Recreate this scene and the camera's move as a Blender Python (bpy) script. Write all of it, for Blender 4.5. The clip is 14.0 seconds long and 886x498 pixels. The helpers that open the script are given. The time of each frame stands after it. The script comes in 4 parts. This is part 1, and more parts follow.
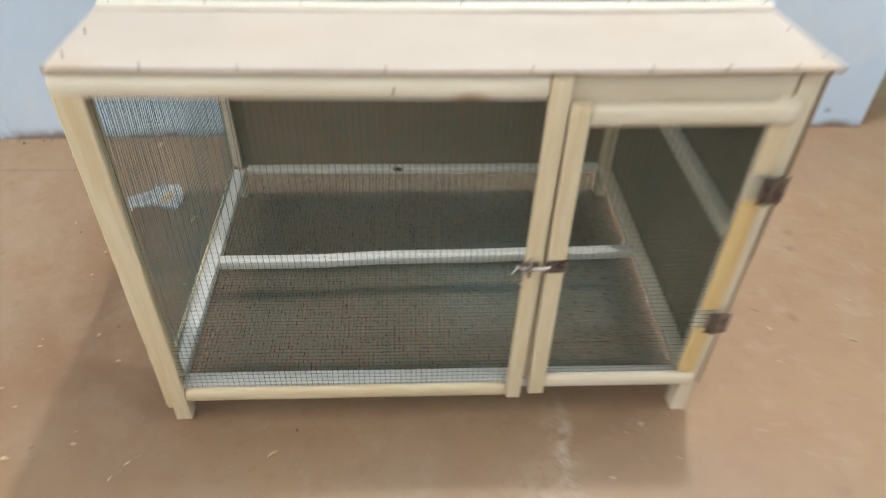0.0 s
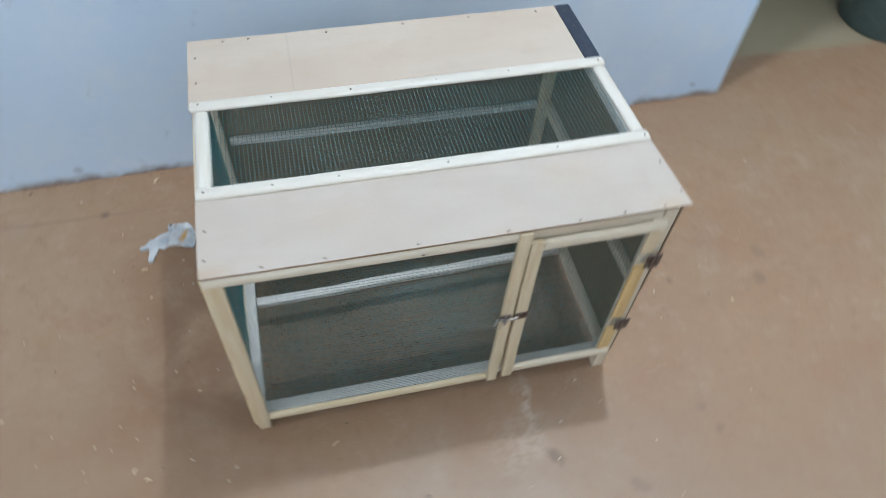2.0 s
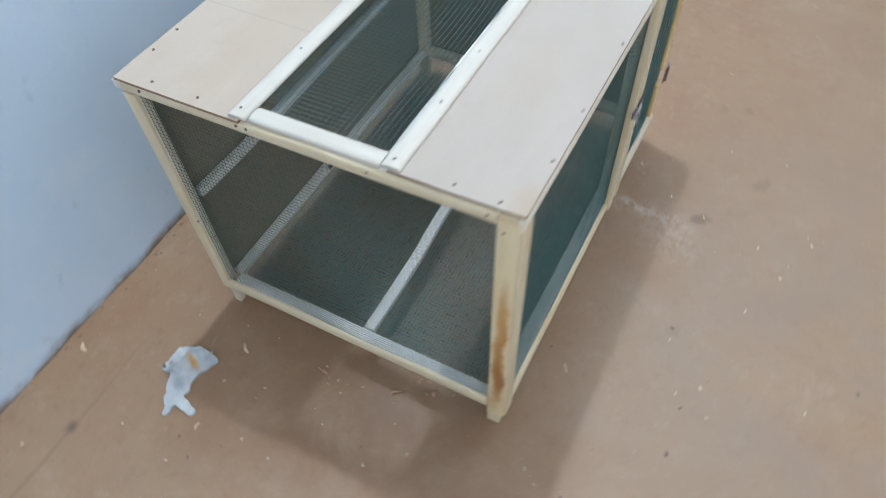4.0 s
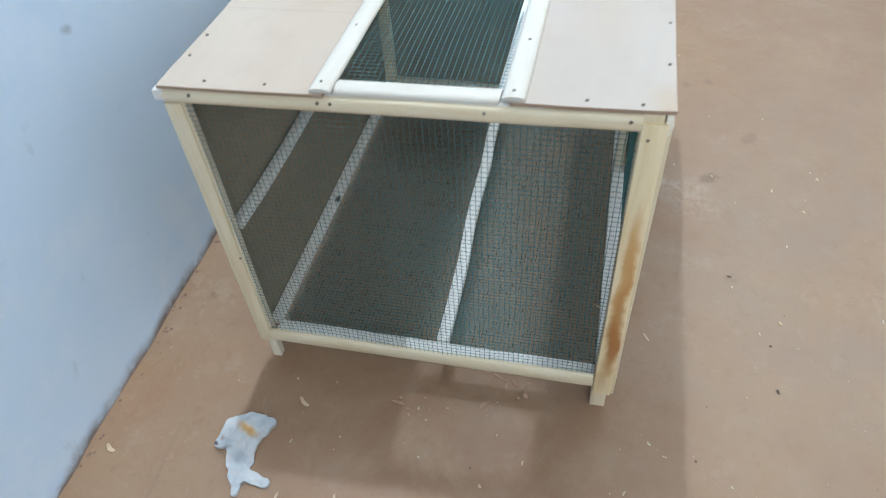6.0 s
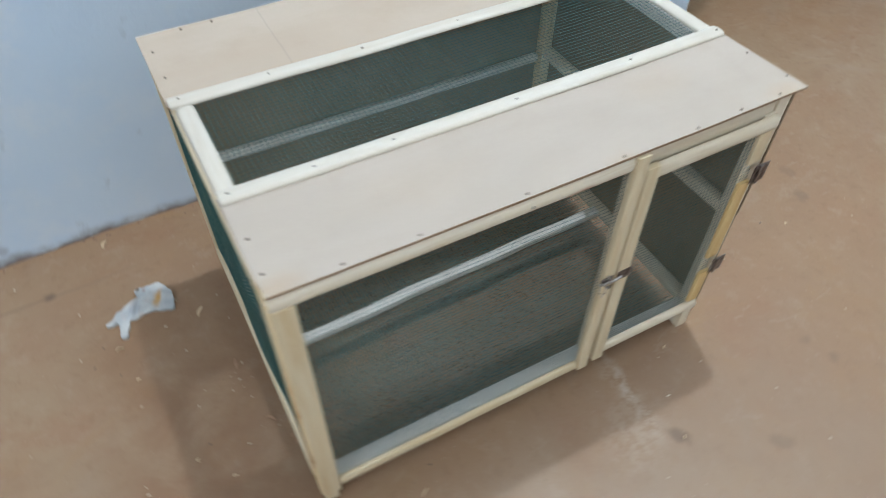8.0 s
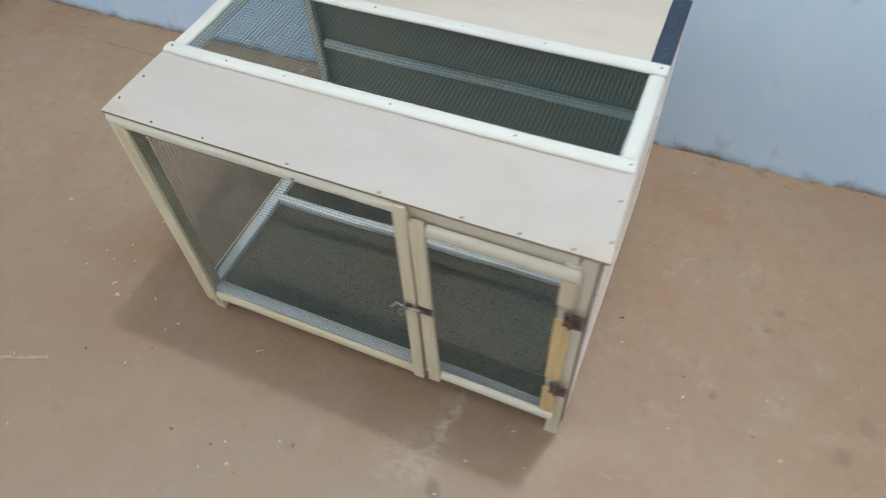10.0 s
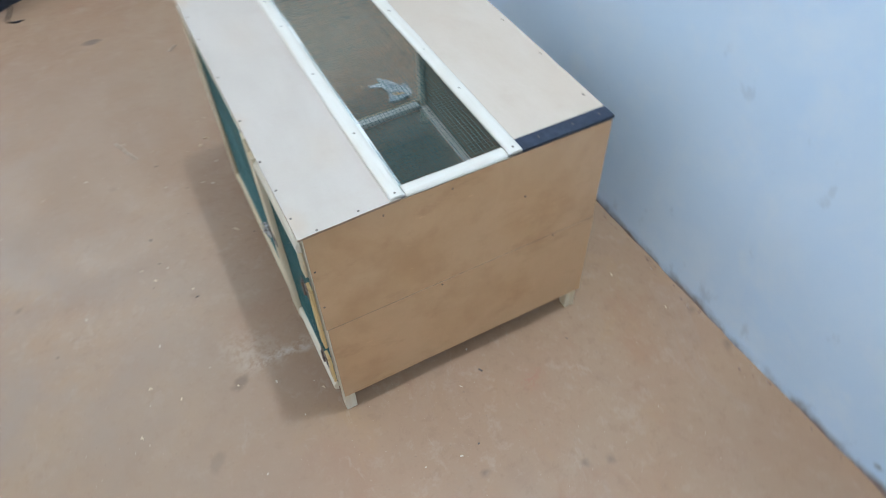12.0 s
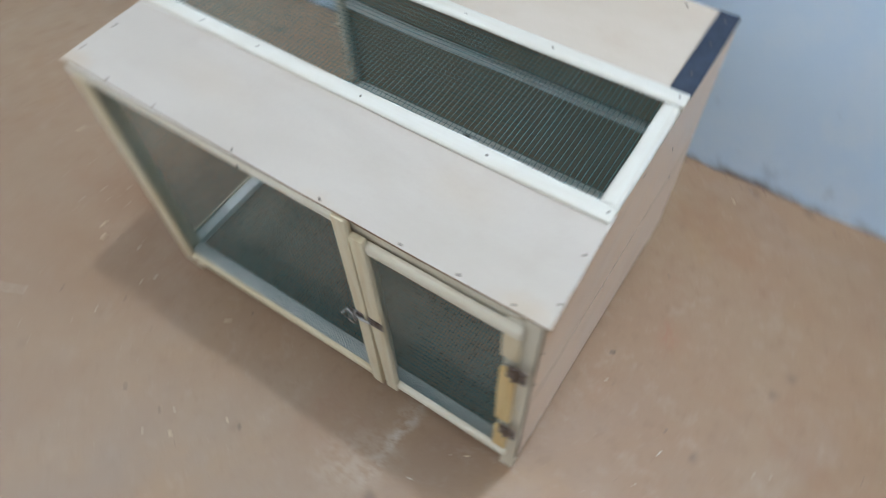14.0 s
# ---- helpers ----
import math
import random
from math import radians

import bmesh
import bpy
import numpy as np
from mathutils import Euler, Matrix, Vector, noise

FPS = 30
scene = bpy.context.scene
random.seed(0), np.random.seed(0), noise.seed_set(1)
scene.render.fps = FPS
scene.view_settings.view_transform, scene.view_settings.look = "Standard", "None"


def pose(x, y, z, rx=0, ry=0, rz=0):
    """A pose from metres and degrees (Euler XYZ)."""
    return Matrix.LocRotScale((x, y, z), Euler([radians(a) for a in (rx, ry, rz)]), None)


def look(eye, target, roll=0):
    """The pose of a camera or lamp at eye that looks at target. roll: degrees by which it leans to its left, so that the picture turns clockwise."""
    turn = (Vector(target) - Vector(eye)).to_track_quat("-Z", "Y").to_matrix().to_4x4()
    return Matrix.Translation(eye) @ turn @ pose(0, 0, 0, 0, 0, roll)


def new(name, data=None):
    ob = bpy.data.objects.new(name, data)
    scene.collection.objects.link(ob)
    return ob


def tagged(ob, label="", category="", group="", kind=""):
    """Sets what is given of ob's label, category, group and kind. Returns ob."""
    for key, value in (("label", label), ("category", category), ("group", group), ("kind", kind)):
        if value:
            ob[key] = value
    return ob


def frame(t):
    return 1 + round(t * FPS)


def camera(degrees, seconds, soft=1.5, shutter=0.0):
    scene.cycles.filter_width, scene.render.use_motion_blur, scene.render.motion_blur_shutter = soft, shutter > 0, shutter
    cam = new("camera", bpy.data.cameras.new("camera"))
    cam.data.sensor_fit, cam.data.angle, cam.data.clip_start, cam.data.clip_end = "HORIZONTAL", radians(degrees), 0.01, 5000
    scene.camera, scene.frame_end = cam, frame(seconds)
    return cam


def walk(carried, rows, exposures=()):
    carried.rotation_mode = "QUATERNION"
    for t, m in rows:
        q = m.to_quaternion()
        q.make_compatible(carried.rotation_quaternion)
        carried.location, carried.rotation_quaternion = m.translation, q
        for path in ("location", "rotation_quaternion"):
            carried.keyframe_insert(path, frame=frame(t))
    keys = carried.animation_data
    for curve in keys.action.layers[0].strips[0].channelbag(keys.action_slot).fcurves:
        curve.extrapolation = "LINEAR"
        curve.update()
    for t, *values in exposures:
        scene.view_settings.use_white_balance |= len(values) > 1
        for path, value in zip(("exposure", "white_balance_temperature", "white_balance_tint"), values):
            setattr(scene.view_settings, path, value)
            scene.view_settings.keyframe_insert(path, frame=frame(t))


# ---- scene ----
cam = camera(66.4, 14.0, 0.95, 0.8)
EXPOSURES = [
    (0, -0.37, 6640, 9), (0.5, -0.44, 6340, 8.5), (1.0, -0.61, 6290, 7.5), (1.5, -0.70, 5980, 7), (2.0, -0.76, 5750, 7.5), (3.0, -0.76, 5680, 8),
    (5.5, -0.44, 5680, 6), (6.5, -0.50, 5780, 6.5), (7.0, -0.63, 5900, 8), (7.5, -0.74, 5960, 7.5), (8.5, -0.76, 6020, 7),
    (11.0, -0.71, 5590, 5), (12.5, -0.66, 5500, 6.5), (13.5, -0.74, 5570, 6), (14.0, -0.81, 5690, 6.5),
]
PATH = [
    (0, (-0.043, -0.7, 1.001), (0.047, 0.806, -0.311), 1.7),
    (0.2, (-0.028, -0.693, 1.178), (0.071, 0.666, -0.286), 2.2),
    (0.5, (-0.021, -0.71, 1.453), (0.075, 0.474, -0.156), 3.8),
    (0.7, (-0.011, -0.73, 1.576), (0.016, 0.395, -0.077), 1.1),
    (1, (-0.005, -0.738, 1.628), (0.022, 0.402, -0.014), 2.7),
    (1.5, (-0.035, -0.714, 1.624), (0.028, 0.456, 0.003), 2.7),
    (2, (-0.235, -0.695, 1.608), (0.107, 0.454, 0.008), 4.7),
    (2.2, (-0.34, -0.687, 1.605), (0.077, 0.408, -0.016), 2.3),
    (2.5, (-0.435, -0.658, 1.584), (0.058, 0.375, -0.056), 3.5),
    (2.8, (-0.519, -0.595, 1.54), (-0.001, 0.373, -0.132), 2.0),
    (3, (-0.585, -0.539, 1.507), (-0.025, 0.417, -0.157), -0.4),
    (3.2, (-0.668, -0.468, 1.476), (-0.019, 0.411, -0.199), -1.4),
    (5.3, (-1.147, 0.131, 1.1), (0.161, 0.426, -0.384), -2.4),
    (5.5, (-1.154, 0.134, 1.106), (0.169, 0.449, -0.36), -2.2),
    (6, (-1.141, 0.1, 1.13), (0.183, 0.473, -0.322), -4.1),
    (6.5, (-1.031, -0.067, 1.195), (0.162, 0.555, -0.285), -7.6),
    (6.8, (-0.919, -0.247, 1.238), (0.19, 0.577, -0.208), -3.9),
    (7, (-0.866, -0.336, 1.259), (0.164, 0.597, -0.179), -3.3),
    (7.2, (-0.807, -0.396, 1.279), (0.176, 0.576, -0.164), -2.6),
    (7.5, (-0.706, -0.452, 1.289), (0.221, 0.594, -0.142), -0.6),
    (7.8, (-0.574, -0.498, 1.294), (0.126, 0.646, -0.189), -1.5),
    (8, (-0.488, -0.521, 1.306), (0.132, 0.628, -0.209), 0.5),
    (8.5, (-0.26, -0.585, 1.34), (0.067, 0.605, -0.234), -1.8),
    (8.7, (-0.173, -0.617, 1.341), (0.023, 0.581, -0.249), 0.1),
    (10.8, (0.889, -0.432, 1.477), (0.012, 0.466, -0.08), -8.3),
    (11, (0.971, -0.373, 1.472), (0.035, 0.475, -0.08), -7.5),
    (11.5, (1.112, -0.223, 1.479), (0.113, 0.516, -0.089), -3.9),
    (12, (1.246, -0.1, 1.517), (0.084, 0.453, -0.014), -2.6),
    (12.5, (1.282, -0.047, 1.524), (0.056, 0.414, 0.013), -1.2),
    (13, (1.16, -0.154, 1.491), (0.067, 0.409, -0.087), -1.1),
    (13.2, (1.055, -0.237, 1.475), (0.028, 0.401, -0.118), -3.3),
    (13.5, (0.91, -0.303, 1.47), (-0.054, 0.383, -0.142), -5.2),
    (13.8, (0.711, -0.328, 1.417), (-0.107, 0.46, -0.23), -3.1),
    (14, (0.571, -0.348, 1.392), (-0.082, 0.517, -0.289), -3.7),
]
walk(cam, [(t, look(eye, target, roll)) for t, eye, target, roll in PATH], EXPOSURES)


# ---- light ----
world = bpy.data.worlds.new("world")
scene.world = world
world.use_nodes = True
world.node_tree.nodes["Background"].inputs[0].default_value = (0.6, 0.7, 0.85, 1)
world.node_tree.nodes["Background"].inputs[1].default_value = 0.03


def lamp(name, at, power, size, colour):
    data = bpy.data.lights.new(name, "POINT")
    data.energy, data.shadow_soft_size, data.color = power, size, colour
    ob = new(name, data)
    ob.location = at
    return ob


lamp("ceiling_bulb", (0.69, 0.71, 3.90), 306, 0.05, (0.95, 0.98, 1.0))
lamp("ceiling_bulb", (1.62, -0.45, 3.62), 52, 0.05, (0.95, 0.98, 1.0))
# added fill light in an assumed, unseen opening behind the walker
data = bpy.data.lights.new("window_light", "AREA")
data.shape, data.size, data.size_y, data.energy, data.color = "RECTANGLE", 5.6, 1.5, 40, (1.0, 0.93, 0.82)
new("window_light", data).matrix_world = look((-0.2, -3.19, 2.7), (-0.2, 0.0, 1.6))
# added fill high on the unseen west wall, brightening the blue wall's left part
data = bpy.data.lights.new("window_light", "AREA")
data.shape, data.size, data.size_y, data.energy, data.color = "RECTANGLE", 1.5, 1.2, 74, (1.0, 0.97, 0.92)
new("window_light", data).matrix_world = look((-3.39, -1.3, 2.6), (0.0, -1.3, 0.9))
# added long soft fill under the ceiling in mid-room; no fitting is seen there
data = bpy.data.lights.new("ceiling_fitting", "AREA")
data.shape, data.size, data.size_y, data.energy, data.color = "RECTANGLE", 3.2, 0.9, 13, (1.0, 0.87, 0.70)
new("ceiling_fitting", data).matrix_world = look((0.7, -1.2, 4.06), (0.7, -1.2, 0.0))


# ---- materials ----
class Nodes:
    """A material with a few short ways to add nodes."""

    def __init__(self, name, rough=0.6, metal=0.0, spec=0.4):
        self.m = bpy.data.materials.new(name)
        self.m.use_nodes = True
        self.t = self.m.node_tree
        self.b = self.t.nodes["Principled BSDF"]
        self.b.inputs["Roughness"].default_value = rough
        self.b.inputs["Metallic"].default_value = metal
        self.b.inputs["Specular IOR Level"].default_value = spec
        self.co = self.t.nodes.new("ShaderNodeTexCoord").outputs["Object"]
        self.rand = self.t.nodes.new("ShaderNodeObjectInfo").outputs["Random"]

    def link(self, a, b):
        self.t.links.new(a, b)

    def put(self, socket, value):
        if hasattr(value, "is_linked"):
            self.link(value, socket)
        else:
            socket.default_value = value

    def stretch(self, vec, scale, offset=None):
        n = self.t.nodes.new("ShaderNodeMapping")
        self.link(vec, n.inputs["Vector"])
        n.inputs["Scale"].default_value = scale
        if offset is not None:
            self.link(offset, n.inputs["Location"])
        return n.outputs[0]

    def noise(self, scale, detail=4.0, rough=0.55, vec=None, warp=0.0):
        n = self.t.nodes.new("ShaderNodeTexNoise")
        self.link(vec or self.co, n.inputs["Vector"])
        n.inputs["Scale"].default_value = scale
        n.inputs["Detail"].default_value = detail
        n.inputs["Roughness"].default_value = rough
        n.inputs["Distortion"].default_value = warp
        return n.outputs["Fac"]

    def span(self, fac, a, b, lo=0.0, hi=1.0):
        n = self.t.nodes.new("ShaderNodeMapRange")
        n.interpolation_type = "SMOOTHSTEP"
        for i, v in zip(range(5), (fac, a, b, lo, hi)):
            self.put(n.inputs[i], v)
        return n.outputs[0]

    def math(self, op, a, b=0.5):
        n = self.t.nodes.new("ShaderNodeMath")
        n.operation = op
        self.put(n.inputs[0], a)
        self.put(n.inputs[1], b)
        return n.outputs[0]

    def mix(self, fac, a, b, how="MIX"):
        n = self.t.nodes.new("ShaderNodeMix")
        n.data_type, n.blend_type = "RGBA", how
        self.put(n.inputs[0], fac)
        for i, v in ((6, a), (7, b)):
            self.put(n.inputs[i], (*v, 1) if isinstance(v, tuple) and len(v) == 3 else v)
        return n.outputs[2]

    def warped(self, amount, scale):
        n = self.t.nodes.new("ShaderNodeTexNoise")
        self.link(self.co, n.inputs["Vector"])
        n.inputs["Scale"].default_value = scale
        n.inputs["Detail"].default_value = 4
        v = self.t.nodes.new("ShaderNodeVectorMath")
        v.operation = "MULTIPLY_ADD"
        self.link(n.outputs["Color"], v.inputs[0])
        v.inputs[1].default_value = (amount,) * 3
        self.link(self.co, v.inputs[2])
        w = self.t.nodes.new("ShaderNodeVectorMath")
        w.operation = "SUBTRACT"
        self.link(v.outputs[0], w.inputs[0])
        w.inputs[1].default_value = (amount / 2,) * 3
        return w.outputs[0]

    def blob(self, vec, at, radius, soft, squash=(1, 1, 1), turn=0.0):
        """1 inside a soft patch round a place of the surface."""
        n = self.t.nodes.new("ShaderNodeMapping")
        n.vector_type = "TEXTURE"
        self.link(vec, n.inputs["Vector"])
        n.inputs["Location"].default_value = at
        n.inputs["Rotation"].default_value = (0, 0, radians(turn))
        n.inputs["Scale"].default_value = squash
        l = self.t.nodes.new("ShaderNodeVectorMath")
        l.operation = "LENGTH"
        self.link(n.outputs[0], l.inputs[0])
        return self.span(l.outputs["Value"], radius + soft, radius - soft)

    def bump(self, height, strength, distance):
        n = self.t.nodes.new("ShaderNodeBump")
        self.link(height, n.inputs["Height"])
        n.inputs["Strength"].default_value = strength
        n.inputs["Distance"].default_value = distance
        self.link(n.outputs[0], self.b.inputs["Normal"])

    def colour(self, c):
        self.put(self.b.inputs["Base Color"], c)
        return self.m

    def roughness(self, fac, lo, hi):
        self.link(self.span(fac, 0.3, 0.7, lo, hi), self.b.inputs["Roughness"])


def floor_material():
    n = Nodes("worn_cement", 0.5, 0, 0.35)
    w = n.warped(0.10, 7.0)
    big = n.noise(0.9, 5, 0.6, warp=0.6)
    mid = n.noise(5.0, 6, 0.62, warp=0.4)
    fine = n.noise(60.0, 4, 0.7)
    c = n.mix(n.span(big, 0.35, 0.66), (0.294, 0.179, 0.100), (0.320, 0.220, 0.135))
    c = n.mix(n.math("MULTIPLY", n.span(mid, 0.45, 0.75), 0.45), c, (0.297, 0.173, 0.104))
    blot = n.noise(11.0, 6, 0.68, warp=0.15)
    c = n.mix(n.math("MULTIPLY", n.span(blot, 0.52, 0.70), 0.38), c, (0.249, 0.150, 0.089))
    c = n.mix(n.math("MULTIPLY", n.span(blot, 0.46, 0.32), 0.30), c, (0.396, 0.305, 0.224))
    rubbed = n.noise(2.6, 7, 0.7, n.stretch(n.co, (1.0, 1.6, 1.0)), 0.25)
    c = n.mix(n.math("MULTIPLY", n.span(rubbed, 0.54, 0.68), 0.55), c, (0.269, 0.138, 0.071))
    # ochre and reddish washes left in the cement
    ochre = n.noise(3.4, 6, 0.66, n.stretch(n.co, (1.0, 1.2, 1.0), None), 0.9)
    c = n.mix(n.math("MULTIPLY", n.span(ochre, 0.55, 0.72), 0.42), c, (0.325, 0.192, 0.081))
    c = n.mix(n.math("MULTIPLY", n.span(ochre, 0.44, 0.30), 0.30), c, (0.316, 0.236, 0.176))
    scrape = n.noise(7.0, 6, 0.72, n.stretch(n.co, (0.6, 1.5, 1.0)), 1.2)
    c = n.mix(n.math("MULTIPLY", n.span(scrape, 0.60, 0.68), 0.30), c, (0.405, 0.316, 0.236))
    grit = n.noise(26.0, 6, 0.72, warp=0.3)
    c = n.mix(n.math("MULTIPLY", n.span(grit, 0.52, 0.68), 0.40), c, (0.221, 0.127, 0.068))
    c = n.mix(n.math("MULTIPLY", n.span(grit, 0.45, 0.32), 0.28), c, (0.386, 0.290, 0.207))
    # trodden grey dust in the open part of the floor
    dust = n.blob(n.warped(0.5, 1.6), (0.0, -1.05, 0), 0.85, 0.5, (1.5, 1, 1))
    c = n.mix(n.math("MULTIPLY", dust, n.span(n.noise(2.4, 5, 0.65), 0.3, 0.62, 0.0, 0.85)), c, (0.268, 0.208, 0.158))
    # floor colour darkened at the left front for the weaker light there
    left_shade = n.blob(n.warped(0.4, 2.0), (-1.0, -0.35, 0), 0.55, 0.35)
    c = n.mix(n.math("MULTIPLY", left_shade, 0.60), c, (0.249, 0.159, 0.093))
    # a reddish, darker stretch towards the doorway
    red = n.blob(n.warped(0.5, 2.2), (0.85, -0.65, 0), 0.60, 0.40, (1.3, 0.9, 1))
    c = n.mix(n.math("MULTIPLY", red, 0.45), c, (0.247, 0.147, 0.079))
    # a reddish, darker patch near the end of the blue wall
    reddish_patch = n.blob(n.warped(0.30, 3.0), (1.08, 0.84, 0), 0.20, 0.18, (1.2, 0.9, 1))
    c = n.mix(n.math("MULTIPLY", reddish_patch, 0.40), c, (0.215, 0.125, 0.072))
    # red-brown dirt along the open side, toned darker to deepen the cage's shadow
    rust = n.blob(n.warped(0.35, 3.0), (-0.62, 0.22, 0), 0.24, 0.16, (0.8, 1.4, 1))
    c = n.mix(n.math("MULTIPLY", n.math("MULTIPLY", rust, n.span(n.noise(6.0, 6, 0.68, warp=0.4), 0.30, 0.62)), 0.75), c, (0.211, 0.110, 0.053))
    # pale powder spilt before the cage
    p = n.warped(0.11, 11.0)
    powder = n.blob(p, (0.207, -0.060, 0), 0.055, 0.05, (0.34, 1.5, 1), 2)
    powder2 = n.blob(p, (0.165, -0.155, 0), 0.075, 0.07, (1.0, 0.8, 1), 20)
    grains = n.span(n.noise(38.0, 5, 0.75), 0.38, 0.62)
    c = n.mix(n.math("MULTIPLY", n.math("MULTIPLY", powder, grains), 0.55), c, (0.584, 0.517, 0.439))
    c = n.mix(n.math("MULTIPLY", n.math("MULTIPLY", powder2, grains), 0.24), c, (0.547, 0.473, 0.389))
    # dark spots
    d = n.warped(0.035, 24.0)
    for at, r, squash, turn, k in (
        ((0.240, -0.204, 0), 0.018, (0.7, 1.3, 1), 20, 0.60), ((0.418, -0.314, 0), 0.02, (0.9, 1.3, 1), 60, 0.35),
        ((-1.559, -0.296, 0), 0.026, (0.7, 1.4, 1), 0, 0.85), ((1.047, 0.272, 0), 0.018, (1, 1.2, 1), 0, 0.35),
        ((1.007, 0.184, 0), 0.019, (1, 1.1, 1), 0, 0.45), ((0.826, 0.440, 0), 0.010, (1, 1, 1), 0, 0.6), ((0.842, 0.493, 0), 0.010, (1, 1, 1), 0, 0.6),
        ((-0.861, 0.769, 0), 0.012, (1, 1, 1), 0, 0.85), ((-1.213, 0.673, 0), 0.012, (1.8, 0.7, 1), 30, 0.7), ((0.651, -0.156, 0), 0.012, (1, 1, 1), 0, 0.35),
        ((0.677, -0.222, 0), 0.011, (1, 1, 1), 0, 0.4), ((0.735, 0.228, 0), 0.007, (1, 1, 1), 0, 0.7), ((-0.275, -0.690, 0), 0.007, (1, 1, 1), 0, 0.7),
        ((-0.645, -0.372, 0), 0.010, (1, 1, 1), 0, 0.3), ((-1.059, -0.763, 0), 0.014, (1.4, 0.8, 1), 20, 0.4), ((-0.336, 0.861, 0), 0.006, (1, 1, 1), 0, 0.7),
        ((-0.094, -0.239, 0), 0.007, (1, 1, 1), 0, 0.3), ((0.610, 0.935, 0), 0.008, (1, 1, 1), 0, 0.6), ((0.734, 0.940, 0), 0.009, (1.4, 1, 1), 0, 0.6),
    ):
        c = n.mix(n.math("MULTIPLY", n.blob(d, at, r, 0.010, squash, turn), k), c, (0.123, 0.079, 0.054))
    # a rubbed reddish mark beside the cage
    mark = n.math("MULTIPLY", n.blob(n.warped(0.06, 30.0), (0.583, 0.445, 0), 0.026, 0.02, (0.8, 1.3, 1), 20), n.span(n.noise(60.0, 4, 0.7), 0.42, 0.58))
    c = n.mix(n.math("MULTIPLY", mark, 0.5), c, (0.311, 0.120, 0.071))
    # hairline crack and scattered specks
    line = n.stretch(n.warped(0.05, 3.0), (0.0, 1.0, 0.0))
    sep = n.t.nodes.new("ShaderNodeSeparateXYZ")
    n.link(line, sep.inputs[0])
    off = n.math("ABSOLUTE", n.math("SUBTRACT", sep.outputs[1], 0.775))
    crack = n.math("MULTIPLY", n.span(off, 0.007, 0.001), n.blob(n.co, (-1.15, 0.78, 0), 0.42, 0.2))
    c = n.mix(n.math("MULTIPLY", crack, 0.35), c, (0.132, 0.090, 0.063))
    specks = n.span(n.noise(95.0, 2, 0.5), 0.70, 0.76)
    c = n.mix(n.math("MULTIPLY", specks, 0.35), c, (0.150, 0.102, 0.071))
    pale = n.span(n.noise(130.0, 2, 0.5, n.stretch(n.co, (1, 1.3, 1))), 0.73, 0.77)
    c = n.mix(n.math("MULTIPLY", pale, 0.5), c, (0.584, 0.499, 0.381))
    c = n.mix(n.math("MULTIPLY", fine, 0.22), c, (0.254, 0.169, 0.108))
    n.roughness(mid, 0.38, 0.62)
    n.bump(n.math("ADD", n.math("MULTIPLY", mid, 0.8), n.math("MULTIPLY", fine, 0.25)), 0.25, 0.004)
    return n.colour(c)


def wall_material():
    n = Nodes("pale_blue_limewash", 0.75, 0, 0.25)
    big = n.noise(1.1, 5, 0.6)
    mid = n.noise(7.0, 6, 0.65)
    c = n.mix(n.span(big, 0.3, 0.7), (0.585, 0.725, 0.895), (0.660, 0.778, 0.905))
    c = n.mix(n.math("MULTIPLY", n.span(mid, 0.48, 0.72), 0.45), c, (0.735, 0.81, 0.885))
    patch = n.noise(3.1, 5, 0.62, n.stretch(n.co, (1, 1, 0.7)), 0.5)
    c = n.mix(n.math("MULTIPLY", n.span(patch, 0.52, 0.70), 0.40), c, (0.745, 0.82, 0.89))
    c = n.mix(n.math("MULTIPLY", n.span(patch, 0.42, 0.28), 0.35), c, (0.56, 0.69, 0.86))
    d = n.warped(0.03, 22.0)
    for at, r, k in (((-0.303, 0.938, 0.610), 0.008, 0.45), ((1.149, 0.972, 0.057), 0.006, 0.8), ((-0.93, 0.922, 0.05), 0.012, 0.4)):
        c = n.mix(n.math("MULTIPLY", n.blob(d, at, r, 0.007, (1, 6, 1)), k), c, (0.20, 0.23, 0.27))
    scuff = n.span(n.noise(16.0, 3, 0.6, n.stretch(n.co, (1, 1, 0.55))), 0.66, 0.74)
    c = n.mix(n.math("MULTIPLY", scuff, 0.2), c, (0.30, 0.35, 0.41))
    # splashed dirt along the floor
    sep = n.t.nodes.new("ShaderNodeSeparateXYZ")
    n.link(n.warped(0.05, 14.0), sep.inputs[0])
    foot = n.span(sep.outputs[2], 0.036, 0.0)
    c = n.mix(n.math("MULTIPLY", n.math("MULTIPLY", foot, n.span(n.noise(9.0, 5, 0.7), 0.30, 0.55)), 0.85), c, (0.22, 0.215, 0.225))
    c = n.mix(n.math("MULTIPLY", n.span(sep.outputs[2], 0.012, 0.0), 0.7), c, (0.24, 0.15, 0.105))
    splash = n.math("MULTIPLY", n.span(sep.outputs[2], 0.16, 0.02), n.span(n.noise(13.0, 5, 0.7, n.stretch(n.co, (1, 1, 0.4))), 0.58, 0.70))
    c = n.mix(n.math("MULTIPLY", splash, 0.4), c, (0.33, 0.37, 0.43))
    n.bump(n.math("ADD", n.math("MULTIPLY", mid, 0.8), n.math("MULTIPLY", n.noise(70, 3, 0.6), 0.3)), 0.35, 0.004)
    return n.colour(c)


def plain_wall_material(name, a, b):
    n = Nodes(name, 0.75, 0, 0.25)
    c = n.mix(n.span(n.noise(1.5, 5, 0.6), 0.3, 0.7), a, b)
    n.bump(n.noise(25, 4, 0.6), 0.2, 0.004)
    return n.colour(c)


